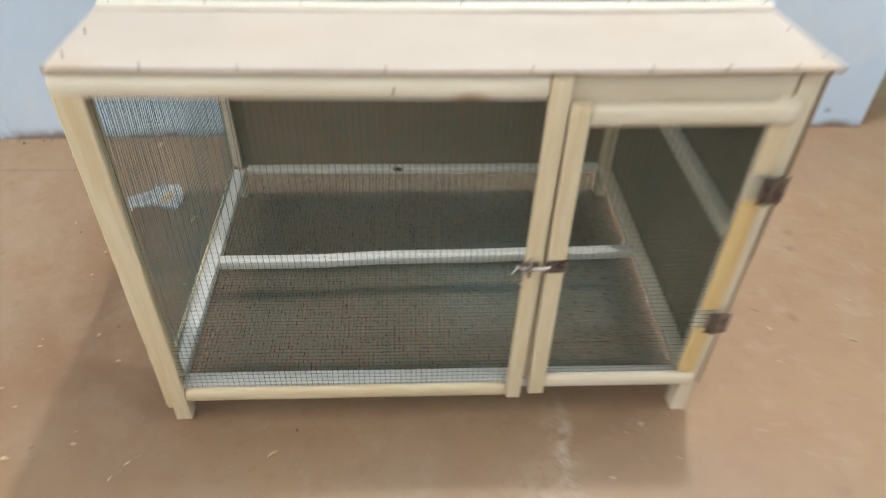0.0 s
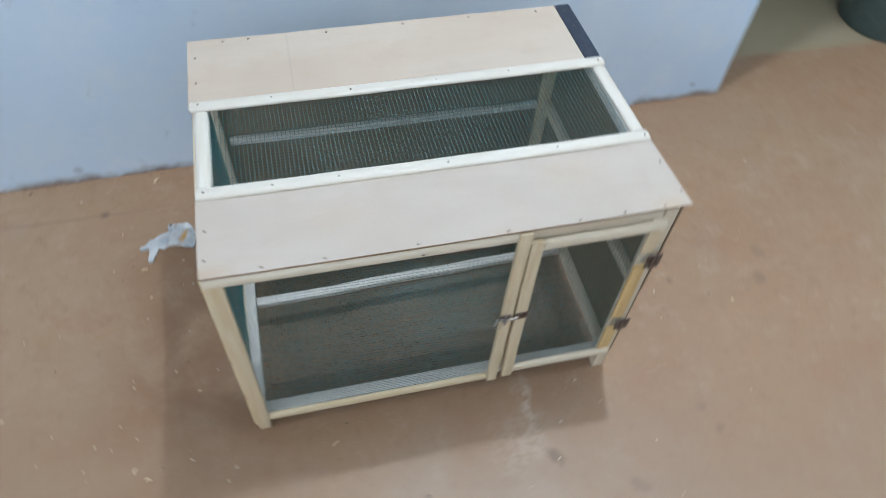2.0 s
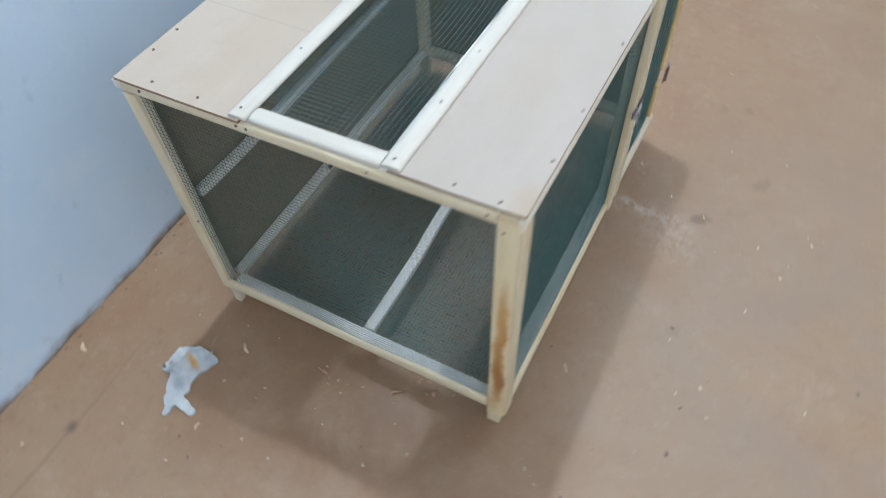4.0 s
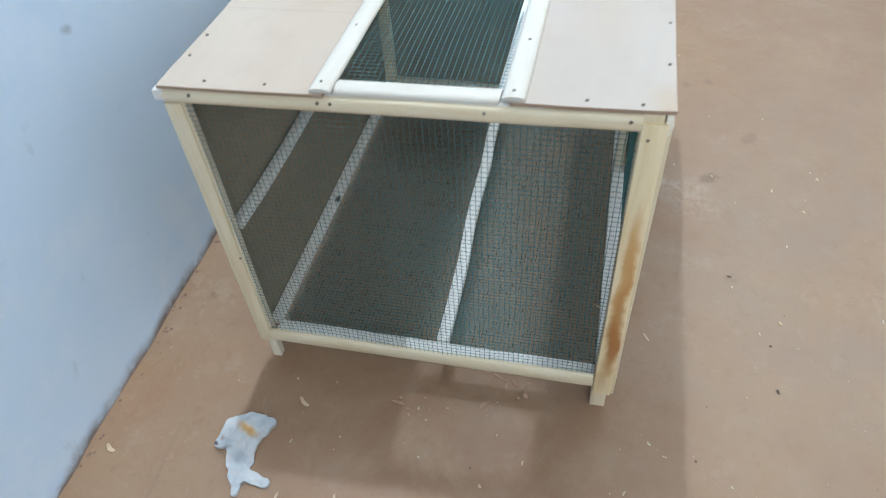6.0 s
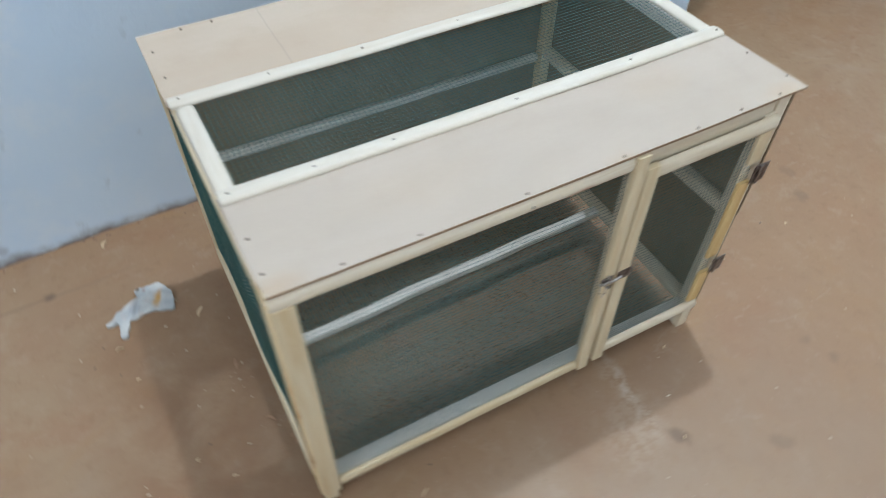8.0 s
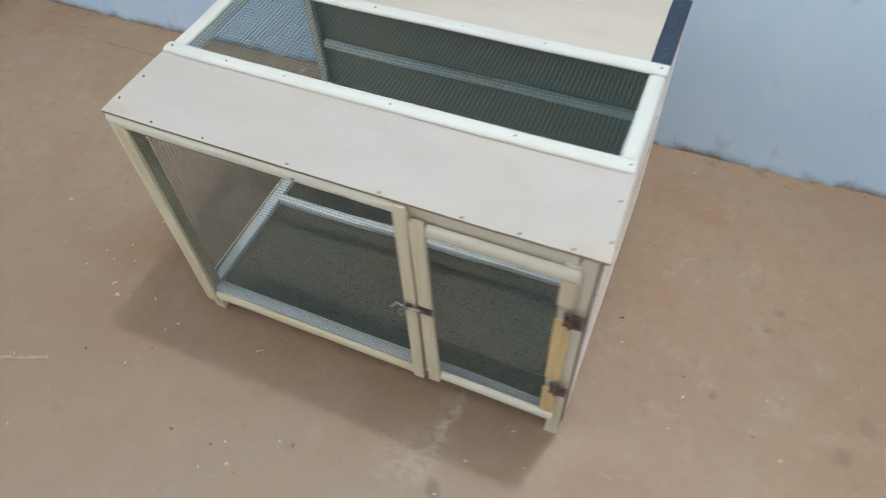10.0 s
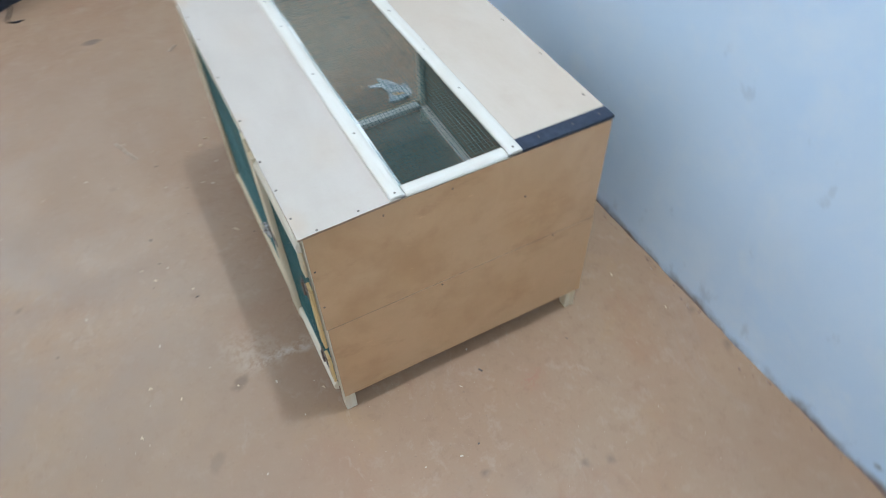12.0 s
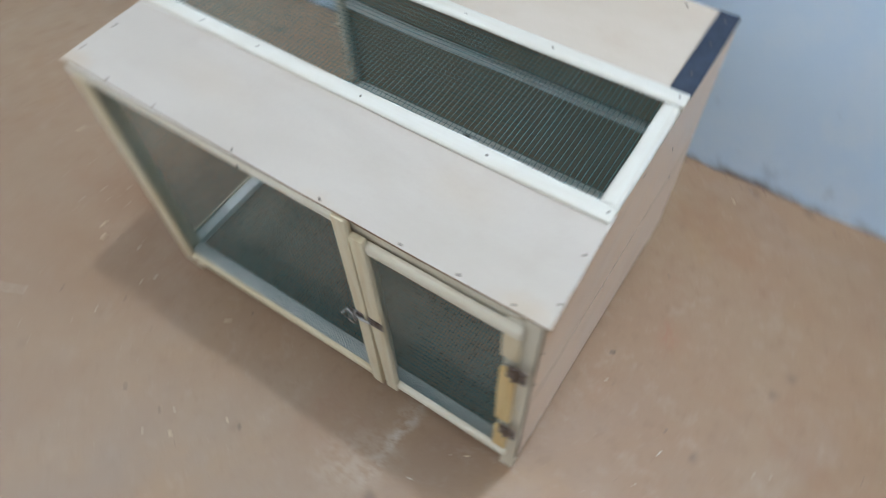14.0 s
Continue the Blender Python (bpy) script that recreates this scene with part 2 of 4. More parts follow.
def wood_material(name, axis, base, dark, knots=0.3, wash=0.0, rough=0.55):
    """Sawn pale softwood with its grain along one axis."""
    n = Nodes(name, rough, 0, 0.3)
    s = {"x": (0.5, 9, 9), "y": (9, 0.5, 9), "z": (9, 9, 0.5)}[axis]
    off = n.t.nodes.new("ShaderNodeCombineXYZ")
    for i in range(3):
        n.link(n.math("MULTIPLY", n.rand, 7.0 + i), off.inputs[i])
    v = n.stretch(n.co, s, off.outputs[0])
    grain = n.noise(9.0, 5, 0.6, v, 0.8)
    lines = n.noise(34.0, 3, 0.6, v)
    patch = n.noise(1.3, 3, 0.5, v)
    c = n.mix(n.span(grain, 0.30, 0.82), base, dark)
    c = n.mix(n.math("MULTIPLY", n.span(lines, 0.5, 0.8), 0.14), c, tuple(0.7 * x for x in dark))
    warm = tuple(x * y for x, y in zip(dark, (1.02, 0.86, 0.60)))
    c = n.mix(n.math("MULTIPLY", n.span(patch, 0.56, 0.72), knots), c, warm)
    if wash:
        c = n.mix(n.math("MULTIPLY", n.span(n.noise(14, 4, 0.6), 0.25, 0.6), wash), c, (0.67, 0.65, 0.58))
    c = n.mix(n.span(n.rand, 0, 1, 0, 0.18), c, tuple(0.86 * x for x in base))
    n.bump(n.math("ADD", lines, n.math("MULTIPLY", grain, 0.6)), 0.22, 0.0012)
    return n, c


CREAM, CREAM_DARK = (0.711, 0.621, 0.444), (0.630, 0.492, 0.286)
PALE, PALE_DARK = (0.583, 0.542, 0.468), (0.530, 0.470, 0.377)
GREY, GREY_DARK = (0.740, 0.665, 0.520), (0.645, 0.545, 0.390)
WOOD = {}
for ax in "xyz":
    for kind, (b, d, k, w) in {"cream": (CREAM, CREAM_DARK, 0.45, 0), "pale": (PALE, PALE_DARK, 0.35, 0.15),
                               "grey": (GREY, GREY_DARK, 0.25, 0.18), "white": ((0.735, 0.721, 0.673), (0.678, 0.654, 0.602), 0.05, 0.15)}.items():
        nodes, col = wood_material(f"{kind}_softwood_{ax}", ax, b, d, k, w)
        WOOD[kind, ax] = nodes.colour(col)
nodes, col = wood_material("amber_softwood", "z", (0.707, 0.535, 0.267), (0.592, 0.382, 0.143), 0.5)
AMBER = nodes.colour(col)
# the left corner bead, with a rust-brown run of resin down it
nodes, col = wood_material("stained_softwood", "z", (0.80, 0.685, 0.455), (0.71, 0.55, 0.29), 0.5)
nw = nodes.warped(0.03, 18)
for at, r, sq, k, tone in (((-0.456, 0.018, 0.37), 0.013, (3, 0.75, 9), 0.85, (0.52, 0.27, 0.075)), ((-0.460, 0.016, 0.20), 0.013, (3, 0.8, 6), 0.95, (0.34, 0.14, 0.035)), ((-0.458, 0.014, 0.29), 0.009, (3, 0.6, 9), 0.6, (0.44, 0.21, 0.06)), ((-0.462, 0.019, 0.11), 0.012, (3, 1, 4), 0.5, (0.50, 0.30, 0.12))):
    col = nodes.mix(nodes.math("MULTIPLY", nodes.blob(nw, at, r, 0.007, sq), k), col, tone)
STAINED = nodes.colour(col)
nodes, col = wood_material("knotty_softwood", "x", (0.82, 0.765, 0.64), (0.73, 0.645, 0.48), 0.3)
col = nodes.mix(nodes.math("MULTIPLY", nodes.blob(nodes.warped(0.02, 20), (0.029, -0.006, 0.6165), 0.011, 0.009, (2.0, 3, 0.8)), 0.85), col, (0.40, 0.17, 0.06))
KNOTTY = nodes.colour(col)
nodes, col = wood_material("white_softwood_with_knot", "x", (0.77, 0.755, 0.705), (0.71, 0.685, 0.63), 0.05, 0.15)
col = nodes.mix(nodes.blob(nodes.warped(0.01, 40), (-0.075, 0.642, 0.086), 0.007, 0.004, (1.6, 1, 1)), col, (0.05, 0.035, 0.025))
KNOT_RAIL = nodes.colour(col)


def board_material(name, a, b, c, rough, gloss=0.3, line=None, worn=0.0, smudges=()):
    n = Nodes(name, rough, 0, gloss)
    v = n.stretch(n.co, (1.0, 3.0, 3.0))
    big = n.noise(2.2, 5, 0.6, v, 0.5)
    fine = n.noise(170, 3, 0.7)
    col = n.mix(n.span(big, 0.32, 0.68), a, b)
    col = n.mix(n.math("MULTIPLY", n.span(n.noise(8, 4, 0.6), 0.52, 0.75), 0.4), col, c)
    col = n.mix(n.math("MULTIPLY", fine, 0.2), col, tuple(0.75 * x for x in a))
    if line is not None:
        # a pencil line drawn across the board
        sep = n.t.nodes.new("ShaderNodeSeparateXYZ")
        n.link(n.warped(0.004, 30.0), sep.inputs[0])
        off = n.math("ABSOLUTE", n.math("SUBTRACT", sep.outputs[0], line))
        col = n.mix(n.math("MULTIPLY", n.span(off, 0.0026, 0.0006), 0.16), col, (0.20, 0.18, 0.17))
    for at, radius, k in smudges:
        col = n.mix(n.math("MULTIPLY", n.blob(n.warped(0.04, 20.0), at, radius, radius * 0.8, (1.6, 0.8, 1)), k), col, (0.40, 0.27, 0.14))
    if worn:
        streak = n.noise(4.5, 6, 0.7, n.stretch(n.co, (1.0, 1.1, 2.2)), 0.0)
        col = n.mix(n.math("MULTIPLY", n.span(streak, 0.54, 0.70), worn), col, tuple(0.9 * x for x in c))
        pale = n.span(n.noise(30.0, 4, 0.7, n.stretch(n.co, (1.0, 0.6, 2.0))), 0.66, 0.74)
        col = n.mix(n.math("MULTIPLY", pale, 0.3), col, tuple(min(1, 1.3 * x) for x in b))
    n.roughness(big, rough - 0.06, rough + 0.1)
    n.bump(n.math("ADD", fine, n.math("MULTIPLY", big, 0.5)), 0.12, 0.001)
    return n.colour(col)


def varnished(m):
    """A thin worn coat of varnish over a board."""
    b = m.node_tree.nodes["Principled BSDF"]
    b.inputs["Coat Weight"].default_value, b.inputs["Coat Roughness"].default_value = 0.5, 0.3
    b.inputs["Sheen Weight"].default_value, b.inputs["Sheen Roughness"].default_value = 0.16, 0.25   # added sheen, pales the board at grazing angles
    return m


ROOF = board_material("pale_hardboard", (0.423, 0.364, 0.304), (0.452, 0.392, 0.333), (0.397, 0.331, 0.266), 0.66, 0.08, smudges=(((-0.435, 0.012, 0.645), 0.022, 0.35), ((0.10, 0.0, 0.645), 0.02, 0.25), ((0.42, 0.01, 0.645), 0.025, 0.3), ((-0.2, 0.10, 0.645), 0.05, 0.10), ((0.25, 0.13, 0.645), 0.04, 0.12)))
ROOF_BACK = board_material("beige_hardboard", (0.452, 0.368, 0.285), (0.488, 0.412, 0.332), (0.416, 0.325, 0.240), 0.62, 0.2, line=-0.247)
TAN = varnished(board_material("tan_plywood", (0.510, 0.305, 0.146), (0.575, 0.362, 0.190), (0.385, 0.208, 0.088), 0.45, 0.42, worn=0.38))
BROWN = board_material("brown_hardboard", (0.250, 0.190, 0.120), (0.278, 0.214, 0.139), (0.210, 0.157, 0.096), 0.6)
CUT_EDGE = board_material("brown_cut_board_edge", (0.30, 0.205, 0.135), (0.35, 0.25, 0.175), (0.25, 0.165, 0.105), 0.8, 0.1)
FLOOR, WALL = floor_material(), wall_material()
PLAIN = plain_wall_material("blue_wall_paint", (0.66, 0.71, 0.76), (0.70, 0.75, 0.79))
CEIL = plain_wall_material("white_ceiling_paint", (0.72, 0.72, 0.70), (0.78, 0.78, 0.76))
GREENISH = plain_wall_material("pale_green_wall_paint", (0.40, 0.50, 0.48), (0.46, 0.55, 0.52))
# the olive tone paints the shade on the passage floor
OLIVE = plain_wall_material("olive_shade_cement", (0.30, 0.25, 0.165), (0.35, 0.29, 0.195))


def metal_material(name, a, b, rough, metal):
    n = Nodes(name, rough, metal, 0.5)
    k = n.noise(55, 4, 0.65)
    c = n.mix(n.span(k, 0.42, 0.68), a, b)
    n.roughness(n.noise(120, 3, 0.6), rough - 0.08, rough + 0.12)
    n.bump(k, 0.2, 0.0008)
    return n.colour(c)


WIRE = metal_material("greenish_wire", (0.036, 0.128, 0.128), (0.070, 0.172, 0.170), 0.38, 0.30)
FLOOR_WIRE = metal_material("galvanised_wire", (0.088, 0.168, 0.165), (0.130, 0.215, 0.210), 0.30, 0.85)
STEEL = metal_material("dull_steel", (0.24, 0.205, 0.19), (0.075, 0.052, 0.046), 0.36, 0.85)
BRIGHT = metal_material("bright_steel", (0.62, 0.60, 0.58), (0.42, 0.40, 0.39), 0.3, 0.9)
SCREW = metal_material("dark_screw_steel", (0.17, 0.14, 0.115), (0.10, 0.08, 0.065), 0.5, 0.6)
NAVY = metal_material("navy_plastic_strip", (0.010, 0.015, 0.030), (0.020, 0.027, 0.045), 0.42, 0.0)
CLOTH = metal_material("black_cloth_weave", (0.008, 0.008, 0.011), (0.016, 0.016, 0.022), 0.9, 0.0)
DRUM = metal_material("dark_green_plastic", (0.055, 0.085, 0.085), (0.075, 0.105, 0.10), 0.4, 0.0)
RED_CHIP = metal_material("reddish_wood_chip", (0.40, 0.245, 0.155), (0.29, 0.165, 0.10), 0.75, 0.0)
CHIP = metal_material("pale_wood_chip", (0.58, 0.44, 0.28), (0.46, 0.33, 0.20), 0.7, 0.0)
TWIG = metal_material("grey_twig_bark", (0.48, 0.39, 0.30), (0.34, 0.26, 0.19), 0.8, 0.0)
RUBBLE = metal_material("brown_plaster_crumbs", (0.20, 0.12, 0.085), (0.34, 0.25, 0.19), 0.85, 0.0)
BITS = metal_material("sawdust_bits", (0.58, 0.50, 0.39), (0.44, 0.33, 0.20), 0.8, 0.0)
DIRT = metal_material("dark_crumbs", (0.10, 0.075, 0.06), (0.16, 0.12, 0.09), 0.85, 0.0)


def scrap_material():
    n = Nodes("grey_scrap_with_orange_stain", 0.55, 0, 0.35)
    w = n.warped(0.03, 25)
    c = n.mix(n.span(n.noise(22, 5, 0.65), 0.35, 0.65), (0.56, 0.57, 0.56), (0.42, 0.45, 0.47))
    c = n.mix(n.math("MULTIPLY", n.blob(w, (-0.629, 0.645, 0.0), 0.012, 0.008, (0.75, 1.8, 3), -18), 0.9), c, (0.58, 0.32, 0.08))
    c = n.mix(n.math("MULTIPLY", n.blob(w, (-0.664, 0.694, 0.0), 0.006, 0.003, (1, 1, 4)), 0.9), c, (0.05, 0.03, 0.025))
    c = n.mix(n.math("MULTIPLY", n.blob(w, (-0.650, 0.683, 0.0), 0.004, 0.004, (1, 1, 4)), 0.7), c, (0.25, 0.14, 0.10))
    c = n.mix(n.math("MULTIPLY", n.blob(w, (-0.682, 0.636, 0.0), 0.013, 0.010, (1, 1, 3)), 0.55), c, (0.30, 0.32, 0.37))
    c = n.mix(n.math("MULTIPLY", n.span(n.noise(40, 3, 0.6), 0.55, 0.72), 0.35), c, (0.60, 0.47, 0.42))
    n.bump(n.noise(60, 4, 0.6), 0.5, 0.003)
    return n.colour(c)


SCRAP = scrap_material()


# ---- making meshes ----
def part(name, bm, material, parent=None, label=""):
    """One mesh object from a bmesh, under a thing or a part."""
    me = bpy.data.meshes.new(name)
    bm.normal_update()
    bm.to_mesh(me)
    bm.free()
    me.materials.append(material)
    ob = new(name, me)
    if parent:
        ob.parent = parent
    if label:
        ob["label"] = label
    return ob


def smooth(ob, angle=40):
    for p in ob.data.polygons:
        p.use_smooth = True
    ob.data.set_sharp_from_angle(angle=radians(angle))
    return ob


def half_round(width, thick, n=8):
    """The profile of a half-round bead lying on z = 0."""
    pts = [(-width / 2, 0.0)]
    for i in range(n + 1):
        a = math.pi * (1 - i / n)
        pts.append((math.cos(a) * width / 2 * 0.985, thick * (0.25 + 0.75 * math.sin(a) ** 0.8)))
    return pts + [(width / 2, 0.0)]


def squared(width, thick, r=0.002):
    """The profile of a sawn bar with softened edges, lying on z = 0."""
    pts = []
    for cx, cz, a0 in ((-1, 0, 180), (1, 0, 270), (1, 1, 0), (-1, 1, 90)):
        x, z = cx * (width / 2 - r), (thick - r if cz else r)
        for a in (a0, a0 + 45, a0 + 90):
            pts.append((x + r * math.cos(radians(a)), z + r * math.sin(radians(a))))
    return pts


def bar(p0, p1, out, profile, bow=0.0008, rings=9, seed=0.0, taper=0.86):
    """A bar from p0 to p1 whose flat side lies in the plane through them that faces out."""
    p0, p1, out = Vector(p0), Vector(p1), Vector(out).normalized()
    along = (p1 - p0).normalized()
    side = out.cross(along).normalized()
    out = along.cross(side).normalized()
    bm = bmesh.new()
    length = (p1 - p0).length
    cuts = [0.0, min(0.0016, length * 0.05)] + [length * i / (rings - 1) for i in range(1, rings - 1)] + [length - min(0.0016, length * 0.05), length]
    loops = []
    for i, d in enumerate(cuts):
        end = i in (0, len(cuts) - 1)
        s = taper if end else 1.0
        w1 = bow * noise.noise((d * 6, seed * 3.1 + p0.x * 5, p0.z * 7 + p0.y * 3))
        w2 = bow * noise.noise((d * 6 + 40, seed * 1.7 + p0.y * 5, p0.x * 7 + p0.z))
        lump = 1 + 0.035 * noise.noise((d * 14, seed + p0.x * 9, p0.y * 9 + p0.z * 5))
        mid = sum(z for _, z in profile) / len(profile)
        loops.append([bm.verts.new(p0 + along * d + side * (y * s * lump + w1) + out * (mid + (z - mid) * s + w2)) for y, z in profile])
    for a, b in zip(loops, loops[1:]):
        for i in range(len(a)):
            j = (i + 1) % len(a)
            bm.faces.new((a[i], a[j], b[j], b[i]))
    bm.faces.new(list(reversed(loops[0])))
    bm.faces.new(loops[-1])
    bmesh.ops.recalc_face_normals(bm, faces=bm.faces[:])
    return bm


def box(lo, hi, bevel=0.0, cuts=0):
    bm = bmesh.new()
    bmesh.ops.create_cube(bm, size=1)
    for v in bm.verts:
        v.co = Vector([l + (h - l) * (c + 0.5) for l, h, c in zip(lo, hi, v.co)])
    if bevel:
        bmesh.ops.bevel(bm, geom=bm.edges[:], offset=bevel, segments=2, affect="EDGES", profile=0.5)
    return bm


def sheet(lo, hi, warp=0.0012, nx=16, ny=6, rag=0.0006):
    """A thin board with faintly wavy faces and slightly ragged edges; thin along its shortest side."""
    lo, hi = Vector(lo), Vector(hi)
    d = hi - lo
    t = min(range(3), key=lambda i: d[i])
    u, v = [i for i in range(3) if i != t]
    bm = bmesh.new()
    grid = {}
    for k in (0, 1):
        for i in range(nx + 1):
            for j in range(ny + 1):
                p = lo.copy()
                p[u], p[v], p[t] = lo[u] + d[u] * i / nx, lo[v] + d[v] * j / ny, hi[t] if k else lo[t]
                p[t] += warp * noise.noise((p[u] * 4, p[v] * 4, 3.3 + t))
                if i in (0, nx):
                    p[u] += rag * noise.noise((p[v] * 22, 1.7, p[u]))
                if j in (0, ny):
                    p[v] += rag * noise.noise((p[u] * 22, 5.1, p[v]))
                grid[k, i, j] = bm.verts.new(p)
    for i in range(nx):
        for j in range(ny):
            for k in (0, 1):
                bm.faces.new([grid[k, a, b] for a, b in ((i, j), (i + 1, j), (i + 1, j + 1), (i, j + 1))])
    rim = [(i, 0) for i in range(nx)] + [(nx, j) for j in range(ny)] + [(i, ny) for i in range(nx, 0, -1)] + [(0, j) for j in range(ny, 0, -1)]
    for a, b in zip(rim, rim[1:] + rim[:1]):
        bm.faces.new((grid[(0, *a)], grid[(0, *b)], grid[(1, *b)], grid[(1, *a)]))
    bmesh.ops.recalc_face_normals(bm, faces=bm.faces[:])
    return bm


def tube(points, radius, sides=5):
    bm = bmesh.new()
    loops = []
    pts = [Vector(p) for p in points]
    for i, p in enumerate(pts):
        d = (pts[min(i + 1, len(pts) - 1)] - pts[max(i - 1, 0)]).normalized()
        a = d.orthogonal().normalized()
        b = d.cross(a)
        r = radius * (0.85 + 0.3 * ((i * 37) % 10) / 10)
        loops.append([bm.verts.new(p + r * (a * math.cos(2 * math.pi * k / sides) + b * math.sin(2 * math.pi * k / sides))) for k in range(sides)])
    for a, b in zip(loops, loops[1:]):
        # ring starts are matched to the nearest vertex so that the tube does not twist
        s = min(range(sides), key=lambda k: (a[0].co - b[k].co).length)
        for i in range(sides):
            j = (i + 1) % sides
            bm.faces.new((a[i], a[j], b[(j + s) % sides], b[(i + s) % sides]))
    bm.faces.new(loops[0])
    bm.faces.new(loops[-1])
    bmesh.ops.recalc_face_normals(bm, faces=bm.faces[:])
    return bm


def wire_mesh(name, origin, u, v, size, parent, pitch=0.0086, r=0.00048, sag=0.003, seed=0.0, label="", material=None):
    """Welded square mesh: real wires both ways, gently out of true."""
    origin, u, v = Vector(origin), Vector(u), Vector(v)
    w = u.cross(v)
    verts, faces = [], []
    lu, lv = size

    def place(a, b):
        edge = min(1.0, 14 * min(a / lu, 1 - a / lu, b / lv, 1 - b / lv))
        n = noise.noise((a * 5 + seed, b * 5, seed))
        m = noise.noise((a * 16, b * 16 + seed, 4.0))
        q = noise.noise((a * 9, b * 9, 9.0 + seed))
        q2 = noise.noise((a * 9 + 30, b * 9, 5.0 + seed))
        return origin + u * (a + 0.0016 * q * edge) + v * (b + 0.0016 * q2 * edge) + w * (edge * (sag * n + 0.0007 * m))

    for way in (0, 1):
        span, run = (lu, lv) if way == 0 else (lv, lu)
        count, steps = int(span / pitch), max(6, int(run / 0.024))
        for i in range(count + 1):
            c = (span - count * pitch) / 2 + i * pitch
            jitter = 0.0007 * noise.noise((i * 1.37, seed, way))
            c = min(max(c + jitter, 0), span)
            side = u if way == 0 else v
            lift = w * (r if way else -r)
            for k in range(steps + 1):
                d = run * k / steps
                p = (place(c, d) if way == 0 else place(d, c)) + lift
                base = len(verts)
                verts += [p + side * r, p + w * r, p - side * r, p - w * r]
                if k:
                    for e in range(4):
                        f = (e + 1) % 4
                        faces.append((base - 4 + e, base - 4 + f, base + f, base + e))
    me = bpy.data.meshes.new(name)
    me.from_pydata([tuple(p) for p in verts], [], faces)
    me.materials.append(material or WIRE)
    for p in me.polygons:
        p.use_smooth = True
    ob = new(name, me)
    ob.parent = parent
    ob["kind"] = "stuff"
    if label:
        ob["label"] = label
    return ob


# ---- the room ----
def structure(name, bm, material, label, category):
    return tagged(part(name, bm, material), label, category, kind="structure")


def wall_y(x):
    """The line of the blue wall's face, a little askew."""
    return 0.944 + 0.024 * x


def plaster_wall(x0, x1, z0, z1, thick, nx, nz):
    """A plastered wall along the blue wall's line, uneven near the floor."""
    bm = bmesh.new()
    face, back = [], []
    for i in range(nx + 1):
        x = x0 + (x1 - x0) * i / nx
        col = []
        for j in range(nz + 1):
            z = z0 + (z1 - z0) * (j / nz) ** 2.2
            k = math.exp(-z / 0.03) if z0 < 0.01 else 0
            y = wall_y(x) + 0.004 * noise.noise((x * 2, z * 2, 0)) + k * (0.006 * noise.noise((x * 11, 2, z * 9)) + 0.004 * noise.noise((x * 37, 7, z * 9)))
            col.append(bm.verts.new((x, y, z)))
        face.append(col)
        back.append([bm.verts.new((x, wall_y(x) + thick, z)) for z in (z0, z1)])
    for a, b in zip(face, face[1:]):
        for j in range(nz):
            bm.faces.new((a[j], b[j], b[j + 1], a[j + 1]))
    for a, b, fa, fb in zip(back, back[1:], face, face[1:]):
        bm.faces.new((a[1], b[1], b[0], a[0]))
        bm.faces.new((fa[-1], fb[-1], b[1], a[1]))
        bm.faces.new((a[0], b[0], fb[0], fa[0]))
    for f, b, flip in ((face[0], back[0], 0), (face[-1], back[-1], 1)):
        bm.faces.new([*f, b[1], b[0]] if flip else list(reversed([*f, b[1], b[0]])))
    bmesh.ops.recalc_face_normals(bm, faces=bm.faces[:])
    return bm


